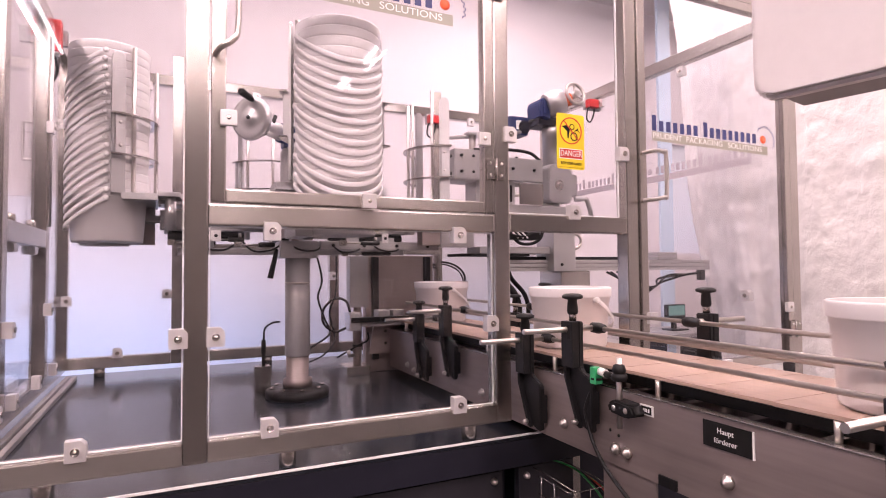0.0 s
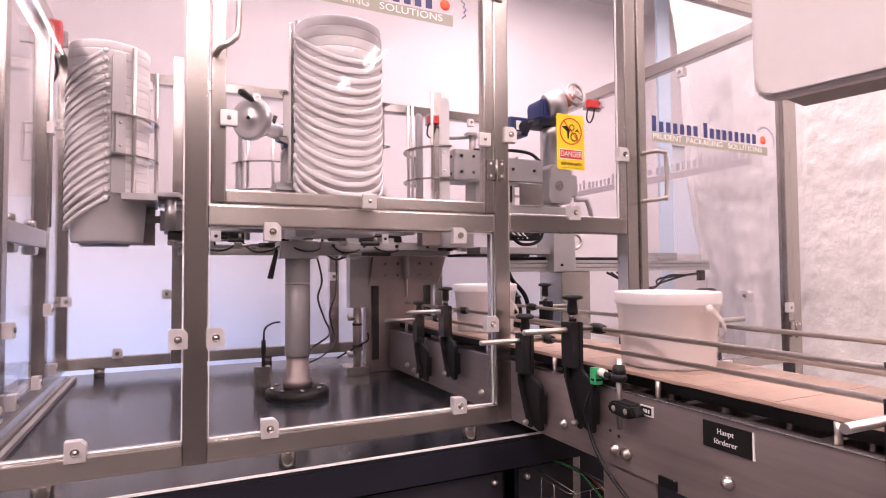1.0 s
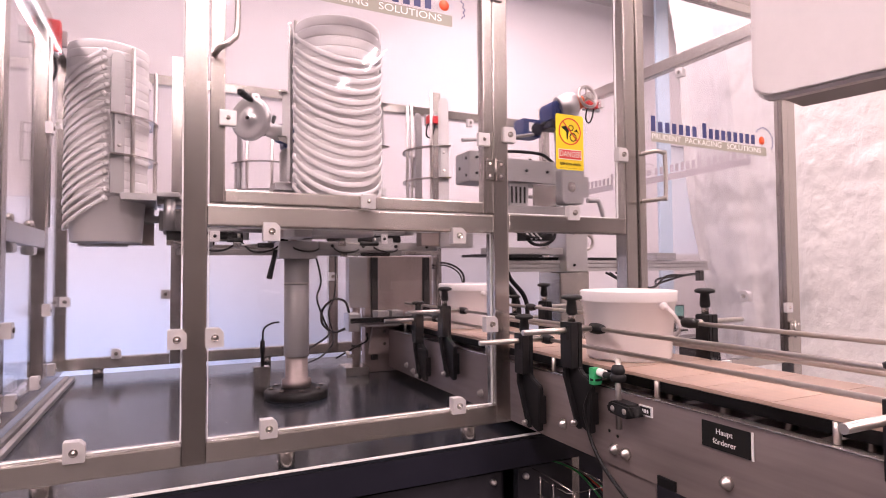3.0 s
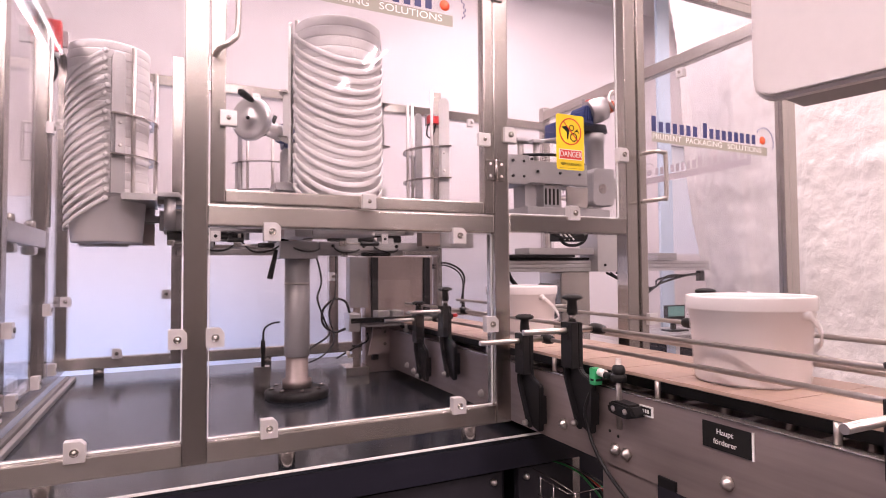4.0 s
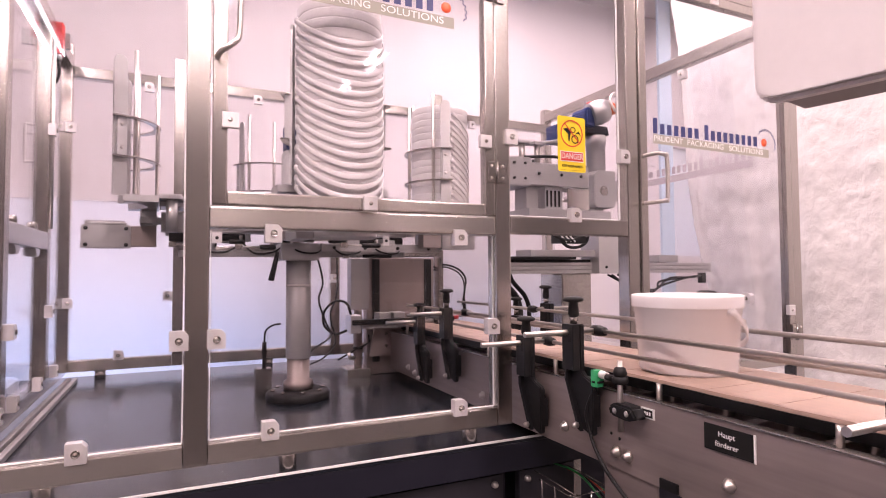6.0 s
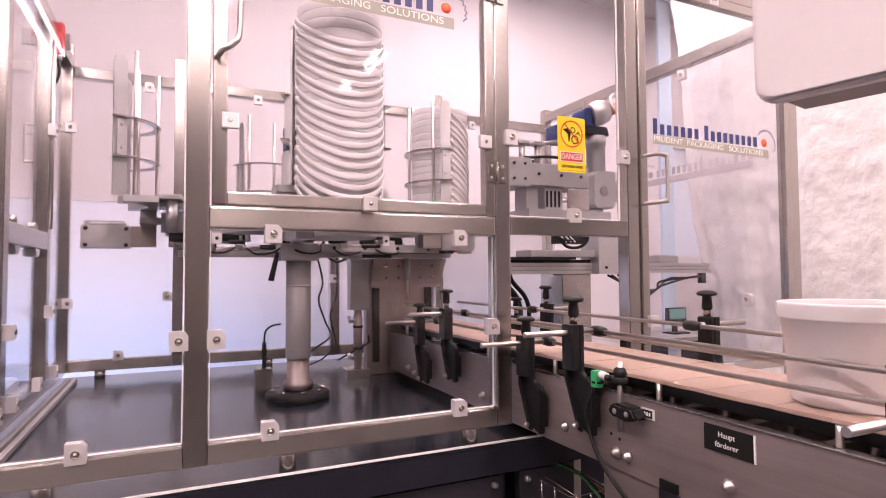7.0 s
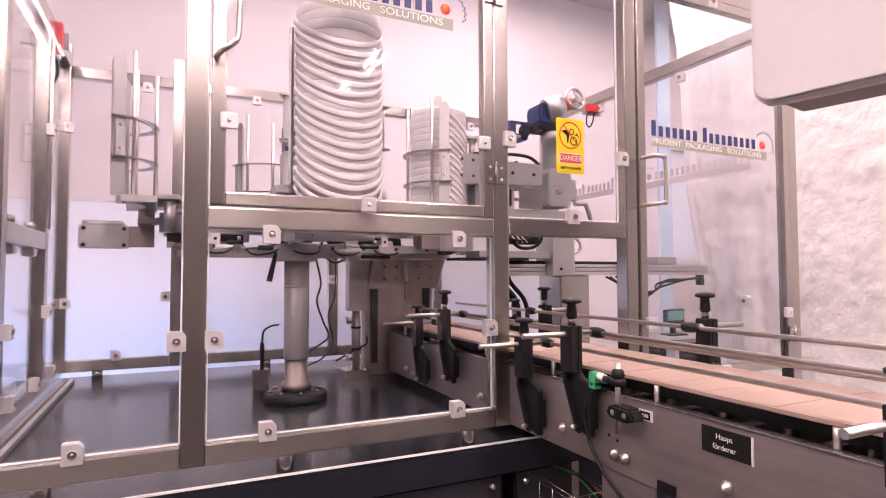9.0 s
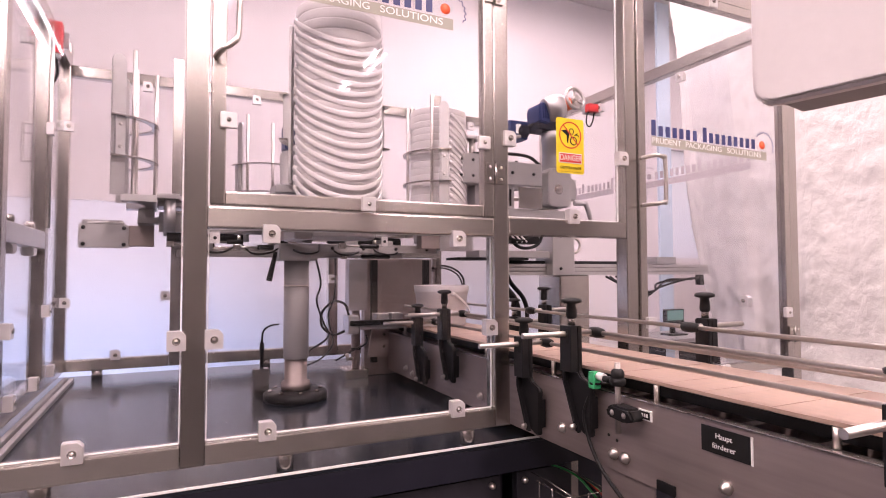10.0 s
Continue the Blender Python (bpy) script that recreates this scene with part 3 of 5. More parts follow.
for y in (-3.2, -2.0, -0.6, 0.35):
    for x in (0.76, 0.98):
        wp("stand_leg", box(B(), (x - 0.02, y - 0.02, 0.0), (x + 0.02, y + 0.02, 0.7345), 0.003), M_STEEL_V, conveyor)
slat = None
for i in range(143):
    y = 2.05 - (i + 0.5) * 0.0381
    if slat is None:
        bm = box(B(), (-0.120, -0.01900, -0.006), (0.120, 0.01900, 0.0), 0.0004)
        slat = part("belt_slat", bm, M_BELT, conveyor)
        slat.matrix_basis = pose(0, y - 0.7, BELT)
    else:
        share(slat, "belt_slat", pose(0, y - 0.7, BELT + 0.0003 * math.sin(i * 2.3)), conveyor)
for z in (0.966, 0.927):
    wp("guide_rail", sweep(B(), [(0.768, 1.95, z), (0.768, -3.4, z)], 0.0046, 10), M_CHROME, conveyor, "round stainless guide rail")
for z in (0.972, 0.924):
    wp("guide_rail", sweep(B(), [(0.976, 1.95, z), (0.976, -3.4, z)], 0.0048, 10), M_CHROME, conveyor, "round stainless guide rail")


def guide_bracket(y, side, z_rod, z_knob):
    """Black bracket on the conveyor side; side -1 towards the door front, +1 behind."""
    s = side
    xb = 0.735 if s < 0 else 1.005
    def X(d):
        return xb + s * d
    top, dz, dy = z_rod + 0.016, z_rod - 0.966, y - 0.915
    # cranked outline: block under the knob, slanting leg, broad foot
    outline = [(0.932, top - dz), (0.932, 0.872), (0.895, 0.783), (0.870, 0.774), (0.862, 0.776), (0.860, 0.868), (0.864, 0.875), (0.888, 0.884), (0.897, 0.893), (0.897, top - dz)]
    b = wp("guide_bracket", prism(B(), [(p + dy, q + dz) for p, q in outline], "x", min(X(0.010), X(0.022)), max(X(0.010), X(0.022)), 0.002), M_BLACK, conveyor, "black moulded guide rail bracket")
    wp("bracket_head", box(B(), (min(X(0.0222), X(0.038)), y - 0.018, 0.893 + dz), (max(X(0.0222), X(0.038)), y + 0.017, top), 0.002), M_BLACK, b)
    wp("bracket_rib", prism(B(), [(y + 0.008, 0.870 + dz), (y + 0.008, 0.892 + dz), (y + 0.017, 0.892 + dz), (y + 0.017, 0.872 + dz), (y - 0.020, 0.783 + dz), (y - 0.030, 0.779 + dz)], "x", min(X(0.0222), X(0.034)), max(X(0.0222), X(0.034)), 0.002), M_BLACK, b)
    # the slit's shade is a thin black patch on the head
    wp("bracket_slot", box(B(), (min(X(0.0382), X(0.0388)), y - 0.012, top - 0.034), (max(X(0.0382), X(0.0388)), y - 0.003, top - 0.006)), M_INK, b)
    wp("bracket_spacer", box(B(), (min(X(0.0005), X(0.0098)), y - 0.050, 0.79 + dz), (max(X(0.0005), X(0.0098)), y - 0.034, 0.85 + dz), 0.001), M_BLACK, b)
    xc = X(0.022)
    wp("knob_stem", sweep(B(), [(xc, y, z_rod + 0.0165), (xc, y, z_knob - 0.035)], 0.0075, 10), M_STEEL_V, b)
    k = wp("knob", lathe(B(), [(0.0095, z_knob - 0.040), (0.011, z_knob - 0.034), (0.009, z_knob - 0.012), (0.020, z_knob - 0.009), (0.021, z_knob - 0.004), (0.014, z_knob), (0.0, z_knob + 0.001)], 20, (xc, y, 0)), M_BLACK, b, "black star knob")
    wp("cross_rod", sweep(B(), [(X(0.137), y, z_rod), (0.776 if s < 0 else 0.968, y, z_rod)], 0.0055, 10), M_CHROME, b, "polished cross rod")
    xr = 0.768 if s < 0 else 0.976
    wp("rod_clamp", lathe(B(), [(0.005, -0.022), (0.0085, -0.019), (0.0112, -0.004), (0.0105, 0.014), (0.006, 0.020)], 14, (xr - s * 0.002, y - 0.006, z_rod), "y"), M_BLACK, b)
    wp("bracket_bolt", lathe(B(), [(0.0, s * 0.010), (0.005, s * 0.009), (0.006, 0.0)], 8, (X(0.034), y - 0.022, 0.791 + dz), "x"), M_CHROME, b)
    return b


guide_bracket(0.345, -1, 0.927, 0.985)
guide_bracket(0.915, -1, 0.966, 1.036)
guide_bracket(1.085, -1, 0.927, 0.985)
guide_bracket(1.50, -1, 0.966, 1.036)
guide_bracket(1.70, -1, 0.927, 0.985)
guide_bracket(0.865, 1, 0.972, 1.043)
guide_bracket(1.45, 1, 0.972, 1.043)
guide_bracket(1.62, 1, 0.924, 1.00)
# ---- white buckets ----
PITCH = 0.0227
DROP = (0.870, 1.855)


def make_bucket():
    b = thing("bucket", pose(0, 0, -5), "empty white plastic bucket with a hanging white bail handle", "bucket", "white buckets")
    prof = [(0.0, 0.003), (0.080, 0.003), (0.083, 0.0), (0.0855, 0.004), (0.0925, 0.107), (0.0942, 0.108), (0.0944, 0.116), (0.0970, 0.1175), (0.0978, 0.120), (0.0982, 0.137),
            (0.0975, 0.1395), (0.0955, 0.1405), (0.0935, 0.139), (0.0925, 0.120), (0.083, 0.008), (0.0, 0.006)]
    bm = B()
    lathe(bm, prof, 44)
    body = part("bucket_body", bm, M_WHITE, b)
    for s in (-1, 1):
        part("handle_lug", lathe(B(), [(0.0075, 0.0), (0.0075, s * 0.009), (0.005, s * 0.0118), (0.0, s * 0.012)], 12, (0, s * 0.092, 0.112), "y"), M_WHITE, body)
    strap, prev = B(), None
    for i in range(33):
        a = math.pi * i / 32
        x, y = math.sin(a), -math.cos(a)
        z = 0.112 - 0.064 * x - 0.010 * x * x
        q = [strap.verts.new((x * r, y * r * 0.99, z + dz)) for r, dz in ((0.1000, -0.0052), (0.1000, 0.0052), (0.1018, 0.0062), (0.1030, 0.0046), (0.1030, -0.0046), (0.1018, -0.0062))]
        if prev:
            for k in range(6):
                strap.faces.new((prev[k], prev[(k + 1) % 6], q[(k + 1) % 6], q[k])).smooth = True
        else:
            strap.faces.new(q[::-1])
        prev = q
    strap.faces.new(prev)
    bmesh.ops.recalc_face_normals(strap, faces=strap.faces[:])
    part("bail_handle", strap, M_WHITE, b, "flat white plastic bail handle")
    return b


bucket = make_bucket()

# ---- carousel with four bucket magazines ----
CAR = Vector((0.335, 1.800, TOP))
RADIUS = 0.515
carousel = thing("carousel", pose(*CAR), "turning carousel with four steel bucket magazines", "carousel")
column = thing("carousel_column", pose(CAR.x + 0.011, CAR.y, CAR.z), "fixed round steel column on a dark flange, carrying the carousel", "column")
part("flange", lathe(B(), [(0.094, 0.0005), (0.096, 0.004), (0.096, 0.020), (0.090, 0.026), (0.060, 0.030), (0.0, 0.031)], 40), M_BLACK, column, "dark bolted flange")
for k in range(8):
    a = 2 * math.pi * k / 8
    part("flange_bolt", lathe(B(), [(0.007, 0.0265), (0.007, 0.034), (0.0, 0.035)], 6, (0.076 * math.cos(a), 0.076 * math.sin(a), 0)), M_STEEL_V, column)
part("collar", lathe(B(), [(0.044, 0.0315), (0.044, 0.055), (0.034, 0.058), (0.034, 0.125)], 28), M_PLATE, column)
part("tube", lathe(B(), [(0.0375, 0.125), (0.038, 0.127), (0.038, 0.425)], 32), M_GREY, column, "grey anodised column tube")
part("clamp_block", prism(B(), [(-0.062, -0.055), (0.055, -0.055), (0.055, 0.055), (-0.062, 0.055)], "z", 0.4255, 0.478, 0.004), M_GREY, column, "grey machined clamp block")
part("clamp_lever", sweep(B(), [(-0.072, -0.05, 0.45), (-0.078, -0.058, 0.425), (-0.092, -0.062, 0.365)], [0.006, 0.007, 0.009], 10), M_BLACK, column, "black clamping lever")
part("band", lathe(B(), [(0.0382, 0.345), (0.0388, 0.345), (0.0388, 0.352), (0.0382, 0.352)], 32, closed=True), M_CHROME, column)

# fixed gear under the carousel: cross beam, air cylinders, hose fittings
part("cross_beam", box(B(), (-0.34, 0.02, 0.437), (0.36, 0.055, 0.456), 0.002), M_GREY, column, "grey cross beam under the carousel")
part("index_bar", box(B(), (0.06, -0.05, 0.452), (0.46, -0.03, 0.478), 0.002), M_GREY, column)
for k, x in enumerate((0.10, 0.20, 0.31, 0.42)):
    part("bar_bolt", lathe(B(), [(0.0, -0.056), (0.005, -0.055), (0.006, -0.0505)], 8, (x, 0, 0.465), "y"), M_BLACK, column)
for x0, x1, y, z, r in ((-0.13, -0.085, -0.10, 0.462, 0.0075), (0.07, 0.125, -0.10, 0.485, 0.009), (0.20, 0.30, -0.02, 0.440, 0.006), (-0.30, -0.24, -0.02, 0.470, 0.008), (-0.21, -0.165, -0.06, 0.478, 0.007), (0.17, 0.23, -0.11, 0.470, 0.007)):
    c = part("air_cylinder", sweep(B(), [(x0, y, z), (x0 + 0.006, y, z), (x1 - 0.006, y, z), (x1, y, z)], [r * 0.8, r, r, r * 0.8], 14), M_BLACK, column, "black air cylinder")
    part("piston_rod", sweep(B(), [(x0 - 0.05, y, z), (x0, y, z)], r * 0.35, 8), M_CHROME, c)
    part("clevis", box(B(), (x0 - 0.066, y - 0.008, z - 0.008), (x0 - 0.046, y + 0.008, z + 0.008), 0.002), M_STEEL_V, c)
    part("fitting", sweep(B(), [(x1 - 0.012, y, z + r), (x1 - 0.012, y, z + r + 0.012)], 0.005, 8), M_CHROME, c)
for k in range(5):
    x = -0.30 + 0.13 * k
    part("air_hose", sweep(B(), curve([(x, -0.03, 0.478), (x + 0.03, -0.06, 0.452 - 0.006 * (k % 2)), (x + 0.08, -0.06, 0.448), (x + 0.12, -0.02, 0.470)], 18), 0.003, 6), M_RUBBER, column, "thin black air hose")
for x, w in ((-0.245, 0.013), (0.245, 0.010)):
    part("sensor_tab", box(B(), (x - w, -0.125, 0.470), (x + w, -0.118, 0.500), 0.001), M_CLAMP, column, "pale sensor tab")
    part("tab_screw", lathe(B(), [(0.0, -0.129), (0.004, -0.1285), (0.005, -0.1255)], 8, (x, 0, 0.485), "y"), M_BLACK, column)
    part("tab_arm", box(B(), (x - 0.006, -0.1175, 0.480), (x + 0.006, -0.020, 0.492), 0.001), M_GREY, column)
for x in (-0.27, 0.16, 0.28):
    part("bearing_block", box(B(), (x - 0.025, -0.04, 0.4565), (x + 0.025, 0.03, 0.492), 0.003), M_GREY, column)

# turning hub with four arms
part("hub", lathe(B(), [(0.070, 0.496), (0.085, 0.498), (0.085, 0.530), (0.06, 0.535), (0.06, 0.560), (0.0, 0.560)], 32), M_GREY, carousel)
part("hub_plate", lathe(B(), [(0.20, 0.5605), (0.203, 0.562), (0.203, 0.570), (0.20, 0.572), (0.0, 0.572)], 48), M_ALU, carousel, "round aluminium carousel plate")
part("top_column", lathe(B(), [(0.050, 0.5725), (0.050, 0.60), (0.042, 0.603), (0.042, 0.755), (0.036, 0.757), (0.036, 0.765), (0.0, 0.765)], 28), M_GREY, carousel, "grey tube of the height drive")
gear = part("gearbox", prism(B(), [(-0.036, -0.032), (0.032, -0.032), (0.036, -0.026), (0.036, 0.026), (0.03, 0.034), (-0.036, 0.034)], "z", 0.766, 0.835, 0.004), M_BLUE, carousel, "blue enamelled worm gearbox")
WA = radians(211)
wx, wy = math.cos(WA), math.sin(WA)
part("gear_flange", sweep(B(), [(wx * 0.03, wy * 0.03, 0.805), (wx * 0.055, wy * 0.055, 0.808)], 0.03, 18), M_BLUE, gear)
part("gear_cover", prism(B(), [(0.012, -0.03), (0.055, -0.02), (0.05, 0.03), (0.012, 0.03)], "z", 0.79, 0.85, 0.003), M_BLUE, gear)
part("wheel_shaft", sweep(B(), [(wx * 0.055, wy * 0.055, 0.808), (wx * 0.11, wy * 0.11, 0.815), (wx * 0.15, wy * 0.15, 0.82)], [0.026, 0.024, 0.014], 16), M_ALU, carousel)
whl = Matrix.Translation((wx * 0.160, wy * 0.160, 0.828)) @ Matrix.Rotation(WA + 0.30, 4, "Z")
wheel = part("handwheel", lathe(B(), [(0.0, -0.004), (0.014, -0.006), (0.020, 0.0), (0.046, 0.003), (0.052, -0.006), (0.060, -0.008), (0.064, 0.0), (0.062, 0.010), (0.054, 0.014), (0.040, 0.010), (0.018, 0.012), (0.014, 0.018), (0.0, 0.018)], 36, (0, 0, 0), "x"), M_ALU, carousel, "cast aluminium handwheel", whl)
part("crank_handle", sweep(B(), [(0.012, 0.010, 0.050), (0.024, 0.010, 0.052), (0.062, 0.008, 0.060), (0.070, 0.008, 0.061)], [0.005, 0.009, 0.011, 0.007], 12), M_BLACK, wheel, "black crank handle")
part("hub_screw", lathe(B(), [(0.006, 0.018), (0.006, 0.022), (0.0, 0.022)], 6, (0, 0, 0), "x"), M_BLACK, wheel)
part("lock_lever", sweep(B(), [(wx * 0.12, wy * 0.12 - 0.0, 0.79), (wx * 0.125 + 0.03, wy * 0.125, 0.82), (wx * 0.12 + 0.035, wy * 0.12, 0.85)], 0.006, 8), M_BLACK, carousel)


def magazine(turn):
    """One station: arm, plate, gripper block and cage, pointing outwards along -y before it is turned."""
    m = Matrix.Rotation(radians(turn), 4, "Z")
    R = RADIUS

    def P(name, bm, mat, label="", parent=carousel):
        ob = part(name, bm, mat, parent, label)
        if parent is carousel:
            ob.matrix_basis = m
        return ob
    P("arm", box(B(), (-0.055, -R + 0.136, 0.5725), (0.055, -0.07, 0.586), 0.003), M_ALU, "flat aluminium carousel arm")
    P("arm_rib", box(B(), (-0.018, -R + 0.14, 0.505), (0.018, -0.09, 0.5600), 0.003), M_GREY)
    P("block_bracket", box(B(), (-0.112, -R + 0.0625, 0.466), (-0.070, -R + 0.128, 0.526), 0.003), M_PLATE, "dark steel block bracket")
    P("bracket_riser", box(B(), (-0.110, -R + 0.085, 0.5262), (-0.072, -R + 0.128, 0.5743), 0.002), M_GREY)
    P("bracket_tie", box(B(), (-0.0698, -R + 0.085, 0.530), (-0.0185, -R + 0.165, 0.548), 0.002), M_GREY)
    # stop block, its pin and slide under the plate
    P("escapement_block", prism(B(), [(-0.115, -R - 0.062), (-0.078, -R - 0.062), (-0.078, -R + 0.062), (-0.115, -R + 0.062)], "z", 0.461, 0.528, 0.002), M_ALU, "machined aluminium escapement block")
    for sx in (-1,):
        for yy, zz in ((-R - 0.050, 0.471), (-R - 0.050, 0.518), (-R + 0.050, 0.471), (-R + 0.050, 0.518)):
            P("block_screw", lathe(B(), [(0.0, -0.0745), (0.005, -0.0755), (0.006, -0.0785)], 8, (0, yy, zz), "x"), M_BLACK)
        P("slide_cover", box(B(), (sx * 0.112 - 0.006, -R - 0.056, 0.5285), (sx * 0.112 + 0.006, -R + 0.046, 0.543), 0.002), M_GREY)
        P("slide_plate", box(B(), (sx * 0.094 - 0.022, -R - 0.040, 0.5285), (sx * 0.094 + 0.012, -R + 0.05, 0.536), 0.002), M_ALU)
    for sx in (-1, 1):
        P("guide_pin", sweep(B(), [(sx * 0.100, -R + 0.166, 0.500), (sx * 0.100, -R + 0.166, 0.5862)], [0.0145, 0.0145], 14), M_ALU)
        P("pin_tab", box(B(), (min(sx * 0.0755, sx * 0.122), -R + 0.1355, 0.5865), (max(sx * 0.0755, sx * 0.122), -R + 0.19, 0.600), 0.002), M_ALU)
    P("air_cylinder", sweep(B(), [(0.0, -0.15, 0.49), (0.0, -R + 0.16, 0.49)], 0.014, 12), M_BLACK, "black air cylinder")
    # plate with a round hole, seen as a ring of flat bar
    outline = [(0.106 * math.cos(radians(a)), -R + 0.106 * math.sin(radians(a))) for a in range(30, 151, 8)] + [(-0.135, -R + 0.052), (-0.135, -R + 0.135), (0.135, -R + 0.135), (0.135, -R + 0.052)]
    P("magazine_plate", prism(B(), outline, "z", 0.5745, 0.5920, 0.001), M_ALU, "aluminium magazine plate with a round bay")
    P("plate_tongue", box(B(), (-0.075, -R + 0.1355, 0.5865), (0.075, -R + 0.20, 0.600), 0.002), M_ALU)
    # cage: two slotted plates, four rods, two half hoops
    for ang in (22, 158):
        a = radians(ang)
        c, s = math.cos(a), math.sin(a)
        pm = m @ Matrix.Translation((0.112 * c, -R + 0.112 * s, 0)) @ Matrix.Rotation(a, 4, "Z")
        p = part("guide_plate", prism(B(), [(-0.017, 0.5925), (0.017, 0.5925), (0.017, 0.945), (0.013, 0.956), (0.006, 0.962), (-0.006, 0.962), (-0.013, 0.956), (-0.017, 0.945)], "x", -0.003, 0.003, 0.0008), M_ALU, carousel, "tall pale guide plate", pm)
        part("hoop_block", box(B(), (0.0035, -0.011, 0.695), (0.016, 0.011, 0.795), 0.001), M_ALU, p)
        for zz in (0.715, 0.775):
            part("block_bolt", lathe(B(), [(0.0, 0.019), (0.004, 0.018), (0.005, 0.016)], 8, (0, 0, zz), "x"), M_CHROME, p)
    for ang in (43, 90, 137):
        a = radians(ang)
        rr, tall = (0.113, 0.985) if ang != 90 else (0.129, 0.950)
        c, s = rr * math.cos(a), rr * math.sin(a)
        P("guide_rod", sweep(B(), [(c, -R + s, 0.5925), (c, -R + s, tall)], 0.0055, 10), M_CHROME, "polished vertical guide rod")
    for zz in (0.692, 0.797):
        hoop = B()
        n = 26
        prev = None
        for i in range(n + 1):
            a = radians(12 + 156 * i / n)
            q = []
            for rr, dz in ((0.119, -0.002), (0.119, 0.002), (0.137, 0.002), (0.137, -0.002)):
                q.append(hoop.verts.new((rr * math.cos(a), -R + rr * math.sin(a), zz + dz)))
            if prev:
                for k in range(4):
                    hoop.faces.new((prev[k], prev[(k + 1) % 4], q[(k + 1) % 4], q[k]))
            else:
                hoop.faces.new(q[::-1])
            prev = q
        hoop.faces.new(prev)
        P("hoop", hoop, M_STEEL_V, "flat stainless half hoop")


for k in range(4):
    magazine(90 * k)

# ---- bucket lift at the drop station ----
LIFT_UP = 0.255
tower = thing("lift_tower", pose(0.76, 2.10, TOP), "grey stainless lift tower behind the conveyor end", "lift tower")
wp("cover", box(B(), (0.655, 2.085, TOP + 0.0005), (0.935, 2.125, 1.140), 0.004), M_PLATE, tower, "stainless tower cover")
wp("valve_housing", box(B(), (0.583, 2.045, 0.947), (0.6535, 2.095, 1.137), 0.003), M_GREY, tower, "square grey valve housing")
wp("housing_rod", sweep(B(), [(0.618, 2.07, 1.1375), (0.618, 2.07, 1.185)], 0.007, 10), M_STEEL_V, tower)
cyl = wp("cylinder", lathe(B(), [(0.014, TOP + 0.0355), (0.014, TOP + 0.06), (0.0165, TOP + 0.062), (0.0165, 0.925), (0.014, 0.927), (0.014, 0.9465)], 20, (0.618, 2.072, 0)), M_PLATE, tower, "slim steel air cylinder")
for zz in (0.80, 0.88):
    wp("cylinder_band", lathe(B(), [(0.0168, zz), (0.019, zz + 0.001), (0.019, zz + 0.008), (0.0168, zz + 0.009)], 20, (0.618, 2.072, 0), closed=True), M_BLACK, cyl)
wp("tower_foot", box(B(), (0.565, 2.03, TOP + 0.0005), (0.6545, 2.13, TOP + 0.035), 0.003), M_STEEL_H, tower)
for x in (0.690, 0.905):
    wp("linear_rail", box(B(), (x - 0.012, 2.068, TOP + 0.05), (x + 0.012, 2.0845, 1.135), 0.001), M_BLACK, tower, "dark linear guide rail")
for zz in (0.77, 0.905):
    wp("air_fitting", sweep(B(), [(0.602, 2.066, zz), (0.582, 2.05, zz), (0.577, 2.047, zz + 0.02)], 0.007, 10), M_CHROME, tower)
lift = thing("bucket_lift", pose(0.80, 2.0, 0.90), "steel lift carriage with suction head that lowers buckets", "lift carriage")


def lp(name, bm, mat, label="", parent=lift):
    return part(name, bm, mat, parent, label)


lp("carriage_plate", box(B(), (-0.20, -0.045, -0.016), (0.15, 0.045, 0.0), 0.002), M_GREY, "flat steel carriage plate")
lp("cross_bar", box(B(), (-0.24, -0.06, 0.0005), (0.155, -0.035, 0.018), 0.002), M_BLACK, "black carriage bar")
lp("bracket", prism(B(), [(-0.125, -0.0165), (0.175, -0.0165), (0.14, -0.128), (-0.145, -0.128)], "y", 0.046, 0.054, 0.001), M_PLATE, "stainless trapezoid bracket")
for x in (-0.08, -0.03, 0.06, 0.11):
    for z in (-0.045, -0.09):
        lp("bracket_bolt", lathe(B(), [(0.0, 0.040), (0.005, 0.041), (0.006, 0.0455)], 8, (x, 0, z), "y"), M_STEEL_V)
lp("push_rod", sweep(B(), [(0.0, 0.03, -0.0165), (0.0, 0.03, -0.10)], 0.011, 12), M_ALU)
lp("push_rod", sweep(B(), [(0.0, 0.03, -0.10), (0.0, 0.03, -0.17)], 0.005, 10), M_CHROME)
for x in (-0.11, -0.055):
    lp("valve_block", box(B(), (x - 0.022, -0.03, 0.0005), (x + 0.022, 0.03, 0.038), 0.003), M_GREY)
lp("suction_head", lathe(B(), [(0.055, 0.0), (0.06, 0.006), (0.045, 0.016), (0.0, 0.017)], 24, (0.07, -0.145 + 0.10, 0.0)), M_BLACK, "black suction head")
lp("end_block", box(B(), (-0.245, -0.05, -0.03), (-0.205, 0.02, 0.035), 0.004), M_ALU)
lp("cable_loop", sweep(B(), curve([(-0.235, -0.02, 0.035), (-0.25, -0.02, 0.075), (-0.29, -0.02, 0.085), (-0.33, -0.02, 0.05), (-0.33, -0.02, 0.0), (-0.29, -0.02, -0.03), (-0.25, -0.02, -0.02)], 40), 0.0045, 8), M_RUBBER, "black looped cable")
lp("cable_loop", sweep(B(), curve([(0.13, 0.10, 0.20), (0.18, 0.10, 0.215), (0.24, 0.09, 0.20), (0.275, 0.08, 0.16), (0.26, 0.06, 0.10), (0.255, 0.05, 0.06)], 40), 0.0042, 8), M_RUBBER, "black looped cable")
